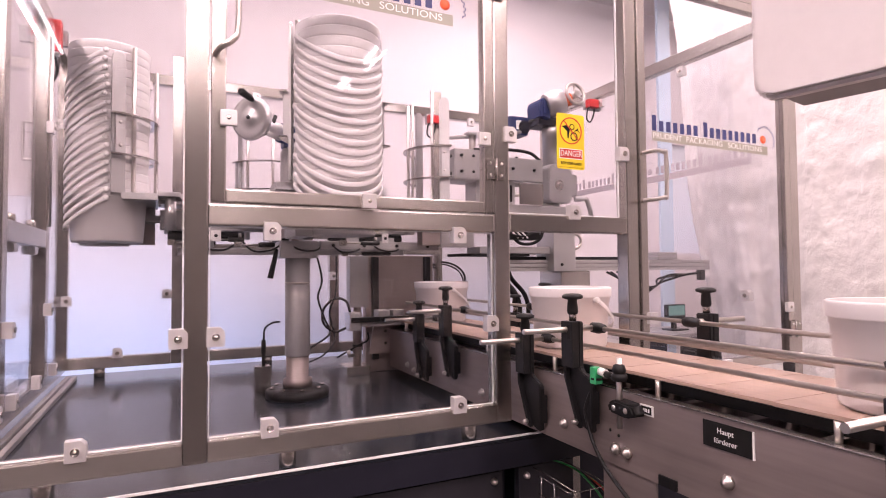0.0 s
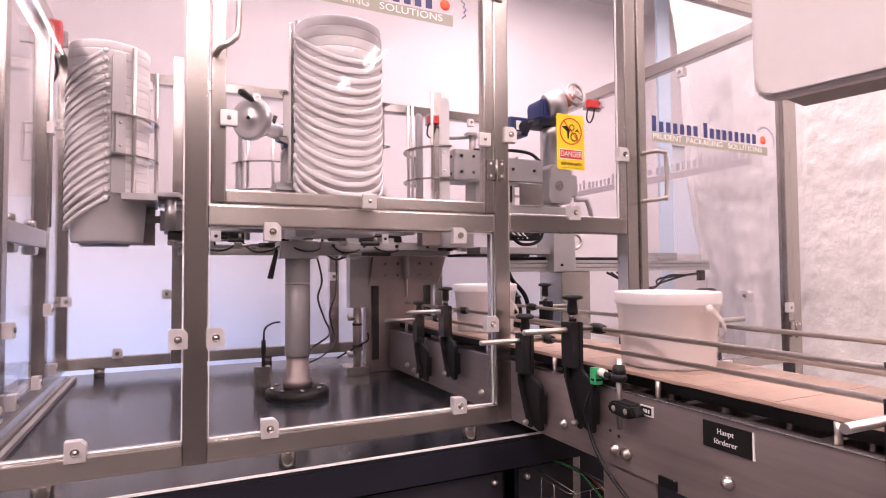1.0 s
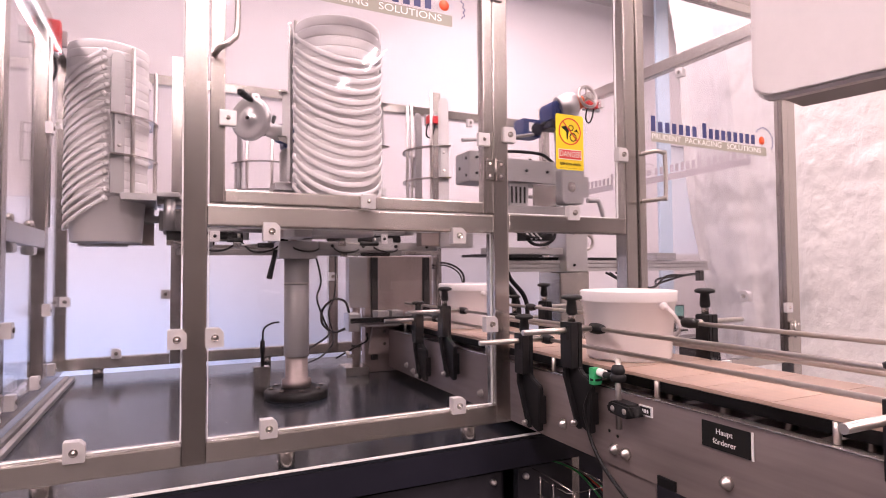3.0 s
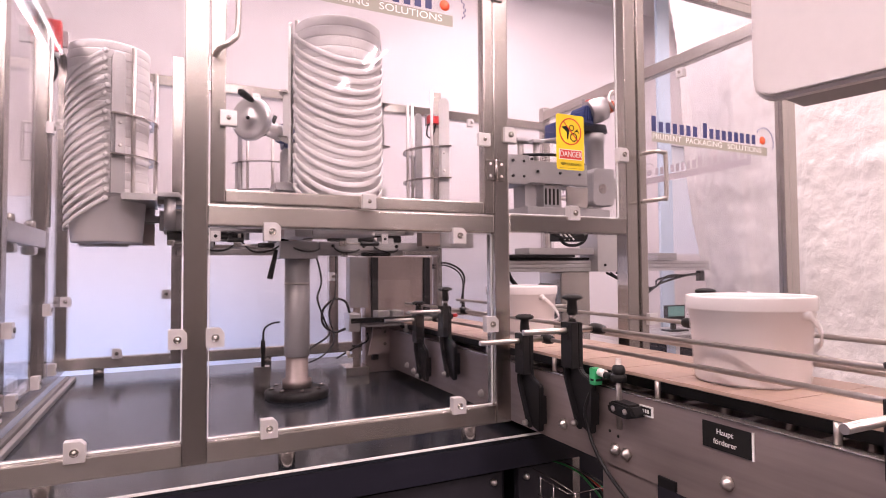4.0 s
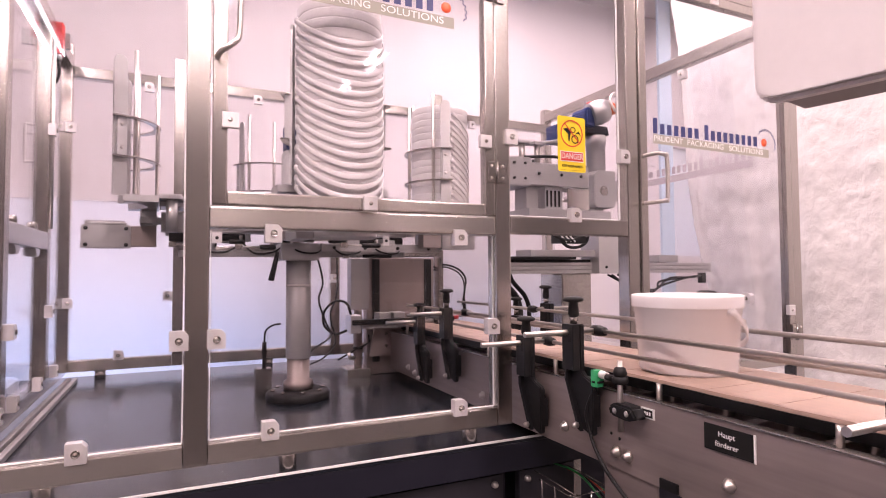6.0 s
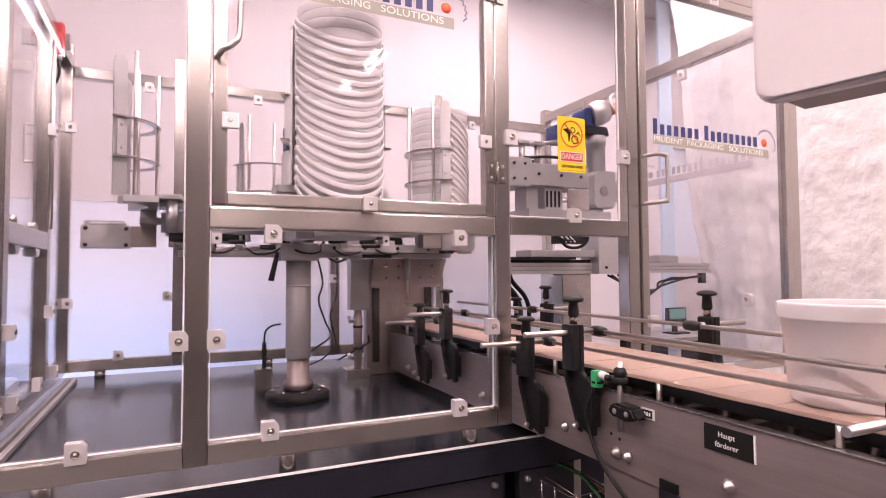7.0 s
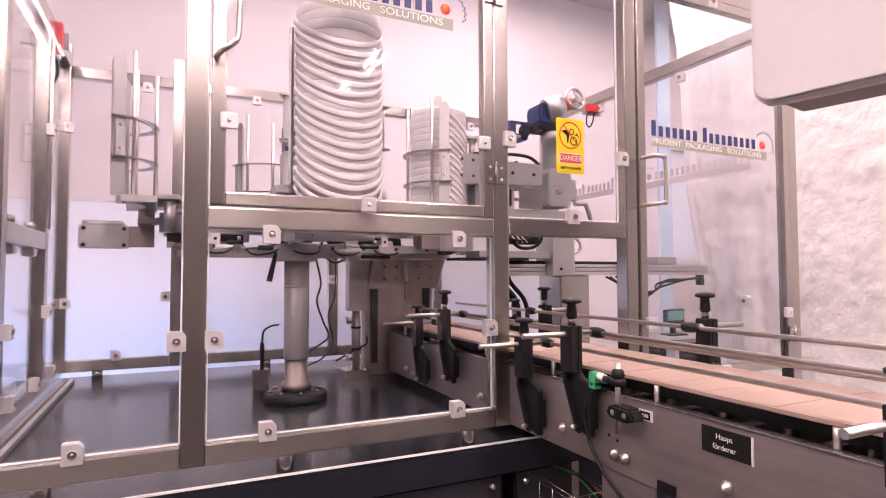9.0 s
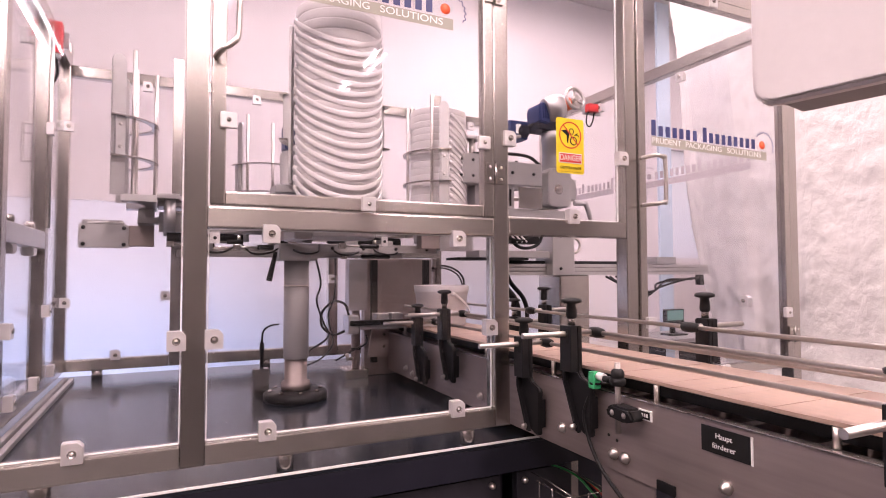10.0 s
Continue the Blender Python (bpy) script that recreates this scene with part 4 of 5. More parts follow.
lp("cable_loop", sweep(B(), curve([(0.13, 0.10, 0.19), (0.19, 0.10, 0.205), (0.25, 0.09, 0.18), (0.27, 0.08, 0.13), (0.25, 0.06, 0.05)], 40), 0.003, 8), M_RUBBER, "black looped cable")
lp("cable_post", box(B(), (0.145, 0.06, -0.016), (0.16, 0.105, 0.245), 0.003), M_STEEL_V)
lp("sensor_head", sweep(B(), [(0.255, 0.05, 0.065), (0.255, 0.05, 0.03)], 0.007, 10), M_BLACK)
lp("sensor_head", box(B(), (0.235, 0.03, 0.004), (0.28, 0.07, 0.03), 0.003), M_GREY)
lp("red_fitting", sweep(B(), [(0.156, -0.045, 0.012), (0.178, -0.045, 0.012)], 0.007, 10), M_RED)
# hanging cables of the lift
for name, pts, r in (("hanging_cable", [(0.50, 2.25, 1.17), (0.52, 2.22, 1.05), (0.50, 2.2, 0.98), (0.525, 2.2, 0.90), (0.54, 2.18, 0.84), (0.45, 2.1, 0.80), (0.40, 2.0, 0.77)], 0.004),
                     ("hanging_cable", [(0.585, 2.25, 1.17), (0.575, 2.22, 1.00), (0.545, 2.2, 0.92), (0.56, 2.18, 0.82), (0.50, 2.1, 0.775), (0.42, 2.0, 0.765)], 0.003),
                     ("hanging_cable", [(0.55, 2.1, 0.76), (0.60, 2.05, 0.80), (0.635, 2.0, 0.83), (0.63, 1.98, 0.86)], 0.0035)):
    wp(name, sweep(B(), curve(pts, 50), r, 8), M_RUBBER, tower, "black hanging cable")

# inductive sensor post beside the column
post = thing("sensor_post", pose(0.25, 1.87, TOP), "small grey block with a sensor and a cable on the table", "sensor")
part("block", box(B(), (-0.024, -0.018, 0.0005), (0.024, 0.018, 0.09), 0.002), M_STEEL_V, post)
part("sensor", sweep(B(), [(0.004, 0, 0.0905), (0.004, 0, 0.13), (0.004, 0, 0.131), (0.004, 0, 0.17)], [0.006, 0.006, 0.008, 0.007], 10), M_BLACK, post)
part("cable", sweep(B(), curve([(0.004, 0, 0.17), (0.008, 0, 0.205), (0.03, 0, 0.222), (0.055, 0, 0.225)], 20), 0.003, 8), M_RUBBER, post)

# ---- pusher carriage on its rail, behind the narrow panel ----
GY = 1.80
rail = thing("pusher_stand", pose(1.45, GY, TOP), "steel stand with a level aluminium slide rail", "stand")
wp("stand_column", box(B(), (1.335, GY - 0.02, TOP + 0.0005), (1.475, GY + 0.12, 1.0755), 0.006), M_STEEL_V, rail, "broad brushed steel column")
for z0, z1 in ((1.076, 1.088), (1.091, 1.103), (1.106, 1.118)):
    wp("slide_rail", box(B(), (1.10, GY - 0.03, z0), (2.13, GY + 0.05, z1), 0.002), M_ALU, rail, "ribbed aluminium slide rail")
wp("rail_core", box(B(), (1.105, GY - 0.022, 1.0765), (2.125, GY + 0.042, 1.1175)), M_GREY, rail)
wp("track", box(B(), (1.09, GY - 0.02, 1.1185), (1.75, GY + 0.03, 1.130), 0.001), M_BLACK, rail, "black toothed track")
wp("rail_head", box(B(), (1.82, GY - 0.035, 1.119), (1.93, GY + 0.05, 1.150), 0.003), M_GREY, rail)
for k, (dx, dz) in enumerate(((0, 0), (0.05, 0.012), (0.02, -0.015))):
    wp("rail_cable", sweep(B(), curve([(1.55 + dx, GY - 0.03, 1.07), (1.62 + dx, GY - 0.06, 1.03 + dz), (1.73, GY - 0.05, 1.00 + dz), (1.80, GY - 0.04, 1.01), (1.86 + dx, GY, 1.04 + dz), (2.00, GY - 0.02, 1.055), (2.09, GY - 0.02, 1.062)], 40), 0.0045, 8), M_RUBBER, rail, "black hanging cable")
wp("proximity_switch", box(B(), (2.075, GY - 0.03, 1.03), (2.10, GY - 0.005, 1.075), 0.003), M_BLACK, rail)
for x in (1.17, 1.215):
    wp("air_hose", sweep(B(), curve([(x, 1.98, 1.12), (x + 0.015, 1.97, 1.05), (x + 0.06, 1.94, 0.98), (x + 0.07, 1.93, 0.90), (x + 0.05, 1.93, 0.75)], 30), 0.014 if x < 1.2 else 0.009, 10), M_RUBBER, rail, "thick black hose")

pusher = thing("pusher_carriage", pose(1.43, GY, 1.13), "grey machined pusher carriage with blue drive and handwheel", "pusher")


def pp(name, bm, mat, label="", parent=pusher):
    return part(name, bm, mat, parent, label)


pp("slide_block", box(B(), (0.10, -0.07, -0.055), (0.20, 0.04, 0.115), 0.004), M_ALU, "aluminium slide block")
for z in (-0.03, 0.09):
    pp("block_screw", lathe(B(), [(0.0, -0.076), (0.005, -0.075), (0.006, -0.0705)], 8, (0.135, 0, z), "y"), M_BLACK)
pp("under_plate", box(B(), (-0.20, -0.05, 0.010), (0.0995, 0.05, 0.035), 0.003), M_GREY)
pp("foot_plate", box(B(), (-0.28, -0.06, -0.0), (0.0, 0.05, 0.0095), 0.002), M_BLACK)
pp("tie_bar", box(B(), (-0.22, -0.075, 0.155), (0.16, 0.06, 0.185), 0.003), M_GREY)
pp("push_head", prism(B(), [(-0.31, -0.075), (-0.215, -0.085), (-0.215, 0.045), (-0.31, 0.035)], "z", 0.262, 0.368, 0.003), M_GREY, "grey drilled push head")
# drilled holes are black discs, with their inner dark put into the colour
for y, z in ((-0.05, 0.285), (-0.05, 0.345), (0.0, 0.315)):
    pp("head_hole", lathe(B(), [(0.0, -0.312), (0.006, -0.312), (0.006, -0.3095)], 10, (0, y, z), "x"), M_BLACK)
for x, z in ((-0.285, 0.29), (-0.24, 0.29), (-0.285, 0.345), (-0.24, 0.345)):
    pp("head_hole", lathe(B(), [(0.0, -0.085), (0.005, -0.085), (0.005, -0.077)], 10, (x, 0, z), "y"), M_BLACK)
pp("side_arm", box(B(), (-0.2145, -0.08, 0.270), (0.048, -0.055, 0.352), 0.003), M_GREY, "grey machined side arm")
pp("side_arm", box(B(), (-0.2145, 0.03, 0.270), (0.048, 0.055, 0.352), 0.003), M_GREY, "grey machined side arm")
for x in (-0.18, -0.08, 0.01):
    pp("arm_screw", lathe(B(), [(0.0, -0.087), (0.005, -0.086), (0.006, -0.0805)], 8, (x, 0, 0.312), "y"), M_BLACK)
pp("lower_block", box(B(), (-0.14, -0.06, 0.1855), (-0.06, 0.05, 0.2695), 0.003), M_ALU)
pp("lower_block", box(B(), (-0.215, -0.05, 0.1855), (-0.165, 0.03, 0.2695), 0.003), M_GREY)
pp("slide_rod", sweep(B(), [(-0.06, -0.03, 0.225), (0.085, -0.03, 0.225)], 0.007, 10), M_CHROME)
hb = pp("drive_block", prism(B(), [(0.092, 0.20), (0.175, 0.20), (0.185, 0.215), (0.185, 0.345), (0.098, 0.345), (0.080, 0.325), (0.080, 0.212)], "y", -0.075, 0.05, 0.003), M_GREY, "grey machined drive block")
pp("block_bore", lathe(B(), [(0.019, -0.0765), (0.019, -0.0755), (0.011, -0.0755), (0.009, -0.079), (0.0, -0.079)], 18, (0.125, 0, 0.265), "y"), M_STEEL_V, "", hb)
pp("block_wing", box(B(), (0.1855, -0.04, 0.235), (0.235, 0.03, 0.315), 0.003), M_GREY)
pp("drive_tube", lathe(B(), [(0.037, 0.3455), (0.037, 0.455), (0.040, 0.456), (0.040, 0.49), (0.036, 0.495), (0.0, 0.495)], 28, (0.143, -0.01, 0)), M_ALU, "aluminium drive tube")
pp("lower_tube", lathe(B(), [(0.045, 0.186), (0.045, 0.1995)], 24, (0.118, -0.01, 0)), M_ALU)
mt = pp("gear_motor", prism(B(), [(0.064, 0.522), (0.105, 0.515), (0.120, 0.545), (0.120, 0.592), (0.072, 0.596), (0.060, 0.575)], "y", -0.05, 0.04, 0.005), M_BLUE, "blue enamelled gear motor")
pp("motor_base", prism(B(), [(0.06, 0.4955), (0.19, 0.4955), (0.18, 0.53), (0.07, 0.53)], "y", -0.04, 0.045, 0.003), M_NAVY, "", mt)
pp("motor_housing", sweep(B(), [(0.10, -0.03, 0.570), (0.135, -0.04, 0.582), (0.165, -0.05, 0.592)], [0.045, 0.05, 0.044], 20), M_ALU, "grey gear housing", mt)
pp("orange_cap", sweep(B(), [(0.163, -0.052, 0.592), (0.192, -0.062, 0.600)], [0.027, 0.024], 18), M_ORANGE, "orange bearing cap", mt)
for k in range(5):
    pp("cooling_fin", box(B(), (0.066 + k * 0.010, -0.055, 0.535), (0.071 + k * 0.010, -0.0505, 0.585), 0.001), M_BLUE, "", mt)
wh = Matrix.Translation((0.207, -0.075, 0.618)) @ Matrix.Rotation(radians(-88), 4, "Z") @ Matrix.Rotation(radians(-12), 4, "Y")
hw = part("handwheel", sweep(B(), arc(0, 0, 0, 0.042, 0, 345, 30, "yz"), 0.0065, 10, closed=True), M_CHROME, pusher, "polished spoked handwheel", wh)
for a in (90, 210, 330):
    part("spoke", sweep(B(), [(-0.004, 0, 0), (0, 0.040 * math.cos(radians(a)), 0.040 * math.sin(radians(a)))], 0.0045, 8), M_CHROME, hw)
part("wheel_hub", sweep(B(), [(-0.03, 0, 0), (0.010, 0, 0)], 0.012, 12), M_CHROME, hw)
m2 = pp("second_motor", box(B(), (-0.025, 0.02, 0.465), (0.055, 0.09, 0.535), 0.006), M_BLUE, "blue motor with a rating plate")
pp("rating_plate", box(B(), (0.0, 0.0175, 0.485), (0.022, 0.0195, 0.52)), M_PAPER, "", m2)
pp("motor_end", lathe(B(), [(0.025, -0.016), (0.025, -0.0105)], 16, (0.035, 0.03, 0.495), "y"), M_NAVY, "", m2)
pp("motor_shaft", sweep(B(), [(0.055, 0.05, 0.50), (0.08, 0.0, 0.53)], 0.012, 10), M_BLACK, "", m2)
pp("hose_bar", sweep(B(), [(-0.30, 0.0, 0.42), (-0.10, 0.02, 0.45), (0.02, 0.02, 0.475)], 0.007, 10), M_GREY, "grey cable tube")
for x in (-0.20, -0.13):
    pp("guide_post", sweep(B(), [(x, 0.0, 0.3525), (x, 0.0, 0.44)], 0.012, 12), M_CHROME)
    pp("post_cap", box(B(), (x - 0.025, -0.02, 0.435), (x + 0.025, 0.02, 0.447), 0.002), M_ALU)
pp("clamp_lever", sweep(B(), [(0.185, -0.09, 0.215), (0.23, -0.10, 0.215), (0.245, -0.10, 0.18), (0.265, -0.10, 0.10)], [0.011, 0.010, 0.009, 0.007], 10), M_GREY, "grey clamping lever")
pp("clear_guard", box(B(), (-0.055, -0.085, 0.186), (0.045, -0.080, 0.262), 0.001), M_STEEL_H, "thin stainless guard sheet")
for x, y, z in ((-0.20, -0.045, 0.375), (-0.17, -0.03, 0.372), (-0.05, -0.06, 0.36)):
    pp("air_fitting", sweep(B(), [(x, y, z - 0.022), (x, y, z)], 0.006, 8), M_BLACK)
# slots are thin black strips painted in place of the dark gaps
for k in range(4):
    pp("block_slot", box(B(), (-0.135 + 0.018 * k, -0.0615, 0.195), (-0.127 + 0.018 * k, -0.0605, 0.255)), M_BLACK)
pp("under_hose", sweep(B(), curve([(-0.19, -0.06, 0.15), (-0.15, -0.08, 0.10), (-0.05, -0.08, 0.07), (0.03, -0.07, 0.10), (0.08, -0.06, 0.15)], 30), 0.005, 8), M_RUBBER, "black air hose")
pp("valve_body", box(B(), (-0.08, -0.07, 0.060), (0.04, -0.01, 0.125), 0.003), M_BLACK, "black valve body")
for k in range(3):
    pp("valve_tube", sweep(B(), curve([(-0.07 + 0.02 * k, -0.072, 0.12), (-0.085 + 0.02 * k, -0.08, 0.09), (-0.06 + 0.02 * k, -0.08, 0.065)], 14), 0.003, 6), M_WHITE, "white air tube")
pp("top_hose", sweep(B(), curve([(-0.22, -0.05, 0.375), (-0.1, -0.05, 0.385), (0.0, -0.06, 0.38), (0.045, -0.07, 0.35)], 24), 0.006, 8), M_RUBBER)
pp("loop_hose", sweep(B(), curve([(-0.10, -0.05, 0.15), (-0.06, -0.06, 0.06), (0.0, -0.06, 0.045), (0.05, -0.06, 0.07), (0.06, -0.06, 0.13)], 30), 0.006, 8), M_RUBBER, "black air hose")
pp("ring_fitting", sweep(B(), arc(0.23, -0.03, 0.06, 0.028, 0, 345, 24, "xz"), 0.006, 8, closed=True), M_CHROME)

# ---- control box on its arm ----
cb = thing("control_box", pose(0.558, 0.405, 1.262, 0, 0, 12), "white powder-coated control box with rounded edges on a ceiling post", "control box")


def rounded(y0, y1, z0, z1, r):
    pts = []
    for cy, cz, a0 in ((y1 - r, z1 - r, 0), (y0 + r, z1 - r, 90), (y0 + r, z0 + r, 180), (y1 - r, z0 + r, 270)):
        for i in range(7):
            a = radians(a0 + 15 * i)
            pts.append((cy + r * math.cos(a), cz + r * math.sin(a)))
    return pts


part("rim", prism(B(), rounded(-0.75, 0.0, 0.0, 0.50, 0.022), "x", 0.0005, 0.018, 0.004), M_BOX, cb, "white rounded door rim")
part("door", prism(B(), rounded(-0.745, -0.005, 0.005, 0.495, 0.019), "x", -0.0008, 0.0002, 0.0003), M_BOX, cb, "white box door")
# same paint as the door, with the underside's shade put into a darker grey
part("housing", box(B(), (0.0185, -0.74, 0.006), (0.085, -0.018, 0.494), 0.004), M_BOXSHADE, cb, "powder-coated box back, darker grey for its shade")
part("post", box(B(), (0.02, -0.45, 0.5005), (0.07, -0.35, CEIL - 1.2625), 0.006), M_BOX, cb, "white mounting post up to the ceiling")

# ---- signs and lettering ----


def lettering(name, text, size, mat, parent, m, squeeze=1.0):
    c = bpy.data.curves.new(name, "FONT")
    c.body, c.size, c.align_x, c.align_y, c.extrude = text, size, "CENTER", "CENTER", 0.0003
    tmp = bpy.data.objects.new(name, c)
    me = bpy.data.meshes.new_from_object(tmp)
    bpy.data.objects.remove(tmp)
    bpy.data.curves.remove(c)
    me.transform(Matrix.Diagonal((squeeze, 1, 1, 1)))
    me.materials.append(mat)
    ob = new(name, me)
    ob.parent = parent
    ob.matrix_basis = m
    return ob


FRONT = Matrix.Rotation(radians(90), 4, "X")  # lettering that faces -y


def ring_flat(bm, cx, cz, r0, r1, y, n=40, a0=0, a1=360, teeth=0):
    prev = None
    for i in range(n + 1):
        a = radians(a0 + (a1 - a0) * i / n)
        k = 1.0
        if teeth:
            k = 1.10 if (i * teeth // n) % 2 else 1.0
        q = [bm.verts.new((cx + r * k * math.cos(a), y, cz + r * k * math.sin(a))) for r in (r0, r1)]
        q += [bm.verts.new((v.co.x, y + 0.0006, v.co.z)) for v in q[::-1]]
        if prev:
            for j in range(4):
                bm.faces.new((prev[j], prev[(j + 1) % 4], q[(j + 1) % 4], q[j]))
        prev = q
    return bm


sign = thing("warning_sign", pose(0.907, FY0 + 0.0115, 1.337), "yellow warning sign with red lettered field on clear panel", "warning sign")
SX, SY = 0.043, 0.141
part("plate", prism(B(), [(-SX + 0.004, 0), (SX - 0.004, 0), (SX, 0.004), (SX, SY - 0.004), (SX - 0.004, SY), (-SX + 0.004, SY), (-SX, SY - 0.004), (-SX, 0.004)], "y", -0.001, 0.0), M_YELLOW, sign, "yellow film plate")
part("border", prism(B(), [(-SX + 0.006, 0.004), (SX - 0.006, 0.004), (SX - 0.006, 0.0045), (-SX + 0.006, 0.0045)], "y", -0.0015, -0.0011), M_INK, sign)
part("forbidden_ring", ring_flat(B(), 0, 0.098, 0.0315, 0.0345, -0.0018), M_SIGNRED, sign, "red ring")
sl = prism(B(), [(-0.0235, 0.1225), (-0.0215, 0.1245), (0.0255, 0.0755), (0.0235, 0.0735)], "y", -0.0018, -0.0012)
part("slash", sl, M_SIGNRED, sign, "red slash")
part("gear_picture", ring_flat(B(), 0.004, 0.108, 0.0055, 0.0075, -0.0017, 48, teeth=16), M_INK, sign)
part("gear_picture", ring_flat(B(), 0.010, 0.084, 0.008, 0.0105, -0.0017, 48, teeth=20), M_INK, sign)
part("limb_picture", prism(B(), [(-0.028, 0.108), (-0.010, 0.112), (-0.002, 0.102), (-0.005, 0.092), (-0.007, 0.078), (-0.010, 0.078), (-0.011, 0.096), (-0.020, 0.103)], "y", -0.0017, -0.0012), M_INK, sign, "black pictogram")
for k in range(3):
    part("ray_picture", prism(B(), [(0.012 + 0.004 * k, 0.098 + 0.003 * k), (0.022 + 0.003 * k, 0.106 - 0.005 * k), (0.024 + 0.002 * k, 0.104 - 0.005 * k), (0.012 + 0.004 * k, 0.096 + 0.003 * k)], "y", -0.0017, -0.0012), M_INK, sign)
part("danger_edge", box(B(), (-0.036, -0.0014, 0.026), (0.036, -0.0011, 0.052)), M_PAPER, sign)
part("danger_field", box(B(), (-0.034, -0.0020, 0.028), (0.034, -0.0016, 0.050)), M_SIGNRED, sign, "red field")
lettering("danger_word", "DANGER", 0.021, M_PAPER, sign, Matrix.Translation((0, -0.0026, 0.039)) @ FRONT, 0.80)
lettering("notice_words", "KEEP YOUR HANDS", 0.0098, M_INK, sign, Matrix.Translation((0, -0.0022, 0.014)) @ FRONT, 0.74)


def logo(at, blue, grey, ink, label):
    """Maker's mark drawn as plain shapes: word bars over a band, a dot in a toothed ring."""
    lg = thing("door_decal", at, label, "decal", "door decals")
    band0, band1 = -0.456, 0.020
    part("band", prism(B(), [(band0, -0.043), (band1, -0.047), (band1, -0.021), (band0, -0.017)], "y", -0.0006, 0.0), grey, lg, "grey band")
    tilt = Matrix.Rotation(radians(0.48), 4, "Y")
    for word, wx, width in (("PRUDENT", -0.400, 0.108), ("PACKAGING", -0.254, 0.146), ("SOLUTIONS", -0.082, 0.150)):
        o = lettering("slogan_word", word, 0.0225, ink, lg, Matrix.Translation((wx, -0.0011, -0.0308 - (wx + 0.22) * 0.0084)) @ tilt @ FRONT)
        o.data.transform(Matrix.Diagonal((width / o.dimensions.x, 1, 1, 1)))
    x = band0
    for i, w in enumerate((0.185, 0.014, 0.235)):
        if w > 0.05:
            n = round(w / 0.0255)
            for k in range(n):
                a, b2 = x + w * k / n, x + w * (k + 0.60) / n
                top = 0.036 if k == 0 else 0.022
                part("word_mark", box(B(), (a, -0.0006, -0.015), (b2, 0.0, top - 0.008)), blue, lg, "dark blue bar")
        x += w
    part("dot", lathe(B(), [(0.0, -0.0007), (0.0125, -0.0007), (0.0125, 0.0)], 24, (0, 0, 0), "y"), M_LOGORED if blue is M_LOGOBLUE else blue, lg, "round dot")
    part("toothed_ring", ring_flat(B(), 0.008, -0.004, 0.040, 0.0425, -0.0006, 96, -28, 140, 19), blue, lg, "thin toothed ring")


FRONT_MARK = (M_LOGOBLUE, M_LOGOGREY, M_PAPER, "printed mark of blue bars, grey band and orange dot")
BACK_MARK = (M_MARKBACK, M_MARKBACK, M_MARKBACK, "pale back of a printed mark on the side panel")
logo(pose(1.635, FY0 + 0.0055, 1.477), *FRONT_MARK)
logo(pose(0.553, FY0 + 0.0055, 1.690), *FRONT_MARK)
logo(pose(RX + 0.0226, 1.740, 1.477, 0, 0, 90), *BACK_MARK)
logo(pose(RX + 0.0226, 2.405, 1.477, 0, 0, 90), *BACK_MARK)

# ---- plates, sensors and bolts on the conveyor side ----
XS = 0.739
plate = wp("name_plate", prism(B(), [(0.549, 0.815), (0.632, 0.815), (0.632, 0.854), (0.549, 0.854)], "x", XS - 0.0025, XS - 0.0005, 0.0005), M_INK, conveyor, "black engraved name plate")
FACE = Matrix.Rotation(radians(-90), 4, "Z") @ Matrix.Rotation(radians(90), 4, "X")  # lettering that faces -x
for word, z in (("Haupt", 0.842), ("förderer", 0.827)):
    o = lettering("plate_word", word, 0.0115, M_PAPER, plate, Matrix.Translation((XS - 0.0031, 0.592, z)) @ FACE)
wp("plate_edge", box(B(), (XS - 0.0028, 0.5455, 0.8145), (XS - 0.0005, 0.5485, 0.8545), 0.0004), M_PAPER, conveyor, "white plate edge")
for y, z in ((0.979, 0.764), (0.826, 0.754), (0.797, 0.754), (0.590, 0.771), (1.33, 0.76), (1.86, 0.755), (1.80, 0.745)):
    wp("side_bolt", lathe(B(), [(0.0, -0.012), (0.0065, -0.011), (0.008, -0.006), (0.011, -0.004), (0.011, -0.0005)], 6, (XS, y, z), "x"), M_CHROME, conveyor, "bright hexagon bolt")
# small black discs stand in for the dark inside of two holes
for y, z in ((0.841, 0.784), (0.819, 0.779)):
    wp("bolt_hole", lathe(B(), [(0.0, -0.001), (0.003, -0.001), (0.003, -0.0003)], 10, (XS, y, z), "x"), M_INK, conveyor)
sx = 0.722
sens = wp("sensor_rod", sweep(B(), [(sx, 0.797, 0.800), (sx, 0.797, 0.925)], 0.0052, 12), M_CHROME, conveyor, "polished sensor rod")
wp("rod_ball", lathe(B(), [(0.004, 0.905), (0.011, 0.909), (0.0125, 0.916), (0.010, 0.924), (0.0, 0.929)], 14, (sx, 0.797, -0.012)), M_BLACK, sens, "black clamp")
wp("ball_collar", lathe(B(), [(0.012, 0.884), (0.0145, 0.888), (0.0145, 0.894), (0.011, 0.898)], 14, (sx, 0.797, 0)), M_BLACK, sens)
wp("sensor_arm", sweep(B(), [(sx, 0.800, 0.892), (sx, 0.832, 0.890)], 0.006, 10), M_BLACK, sens)
wp("sensor_nut", sweep(B(), [(sx, 0.832, 0.892), (sx, 0.848, 0.893)], 0.0075, 12), M_PAPER, sens, "white nut")
wp("sensor", box(B(), (sx - 0.010, 0.849, 0.868), (sx + 0.008, 0.866, 0.900), 0.004), M_GREEN, sens, "green sensor head")
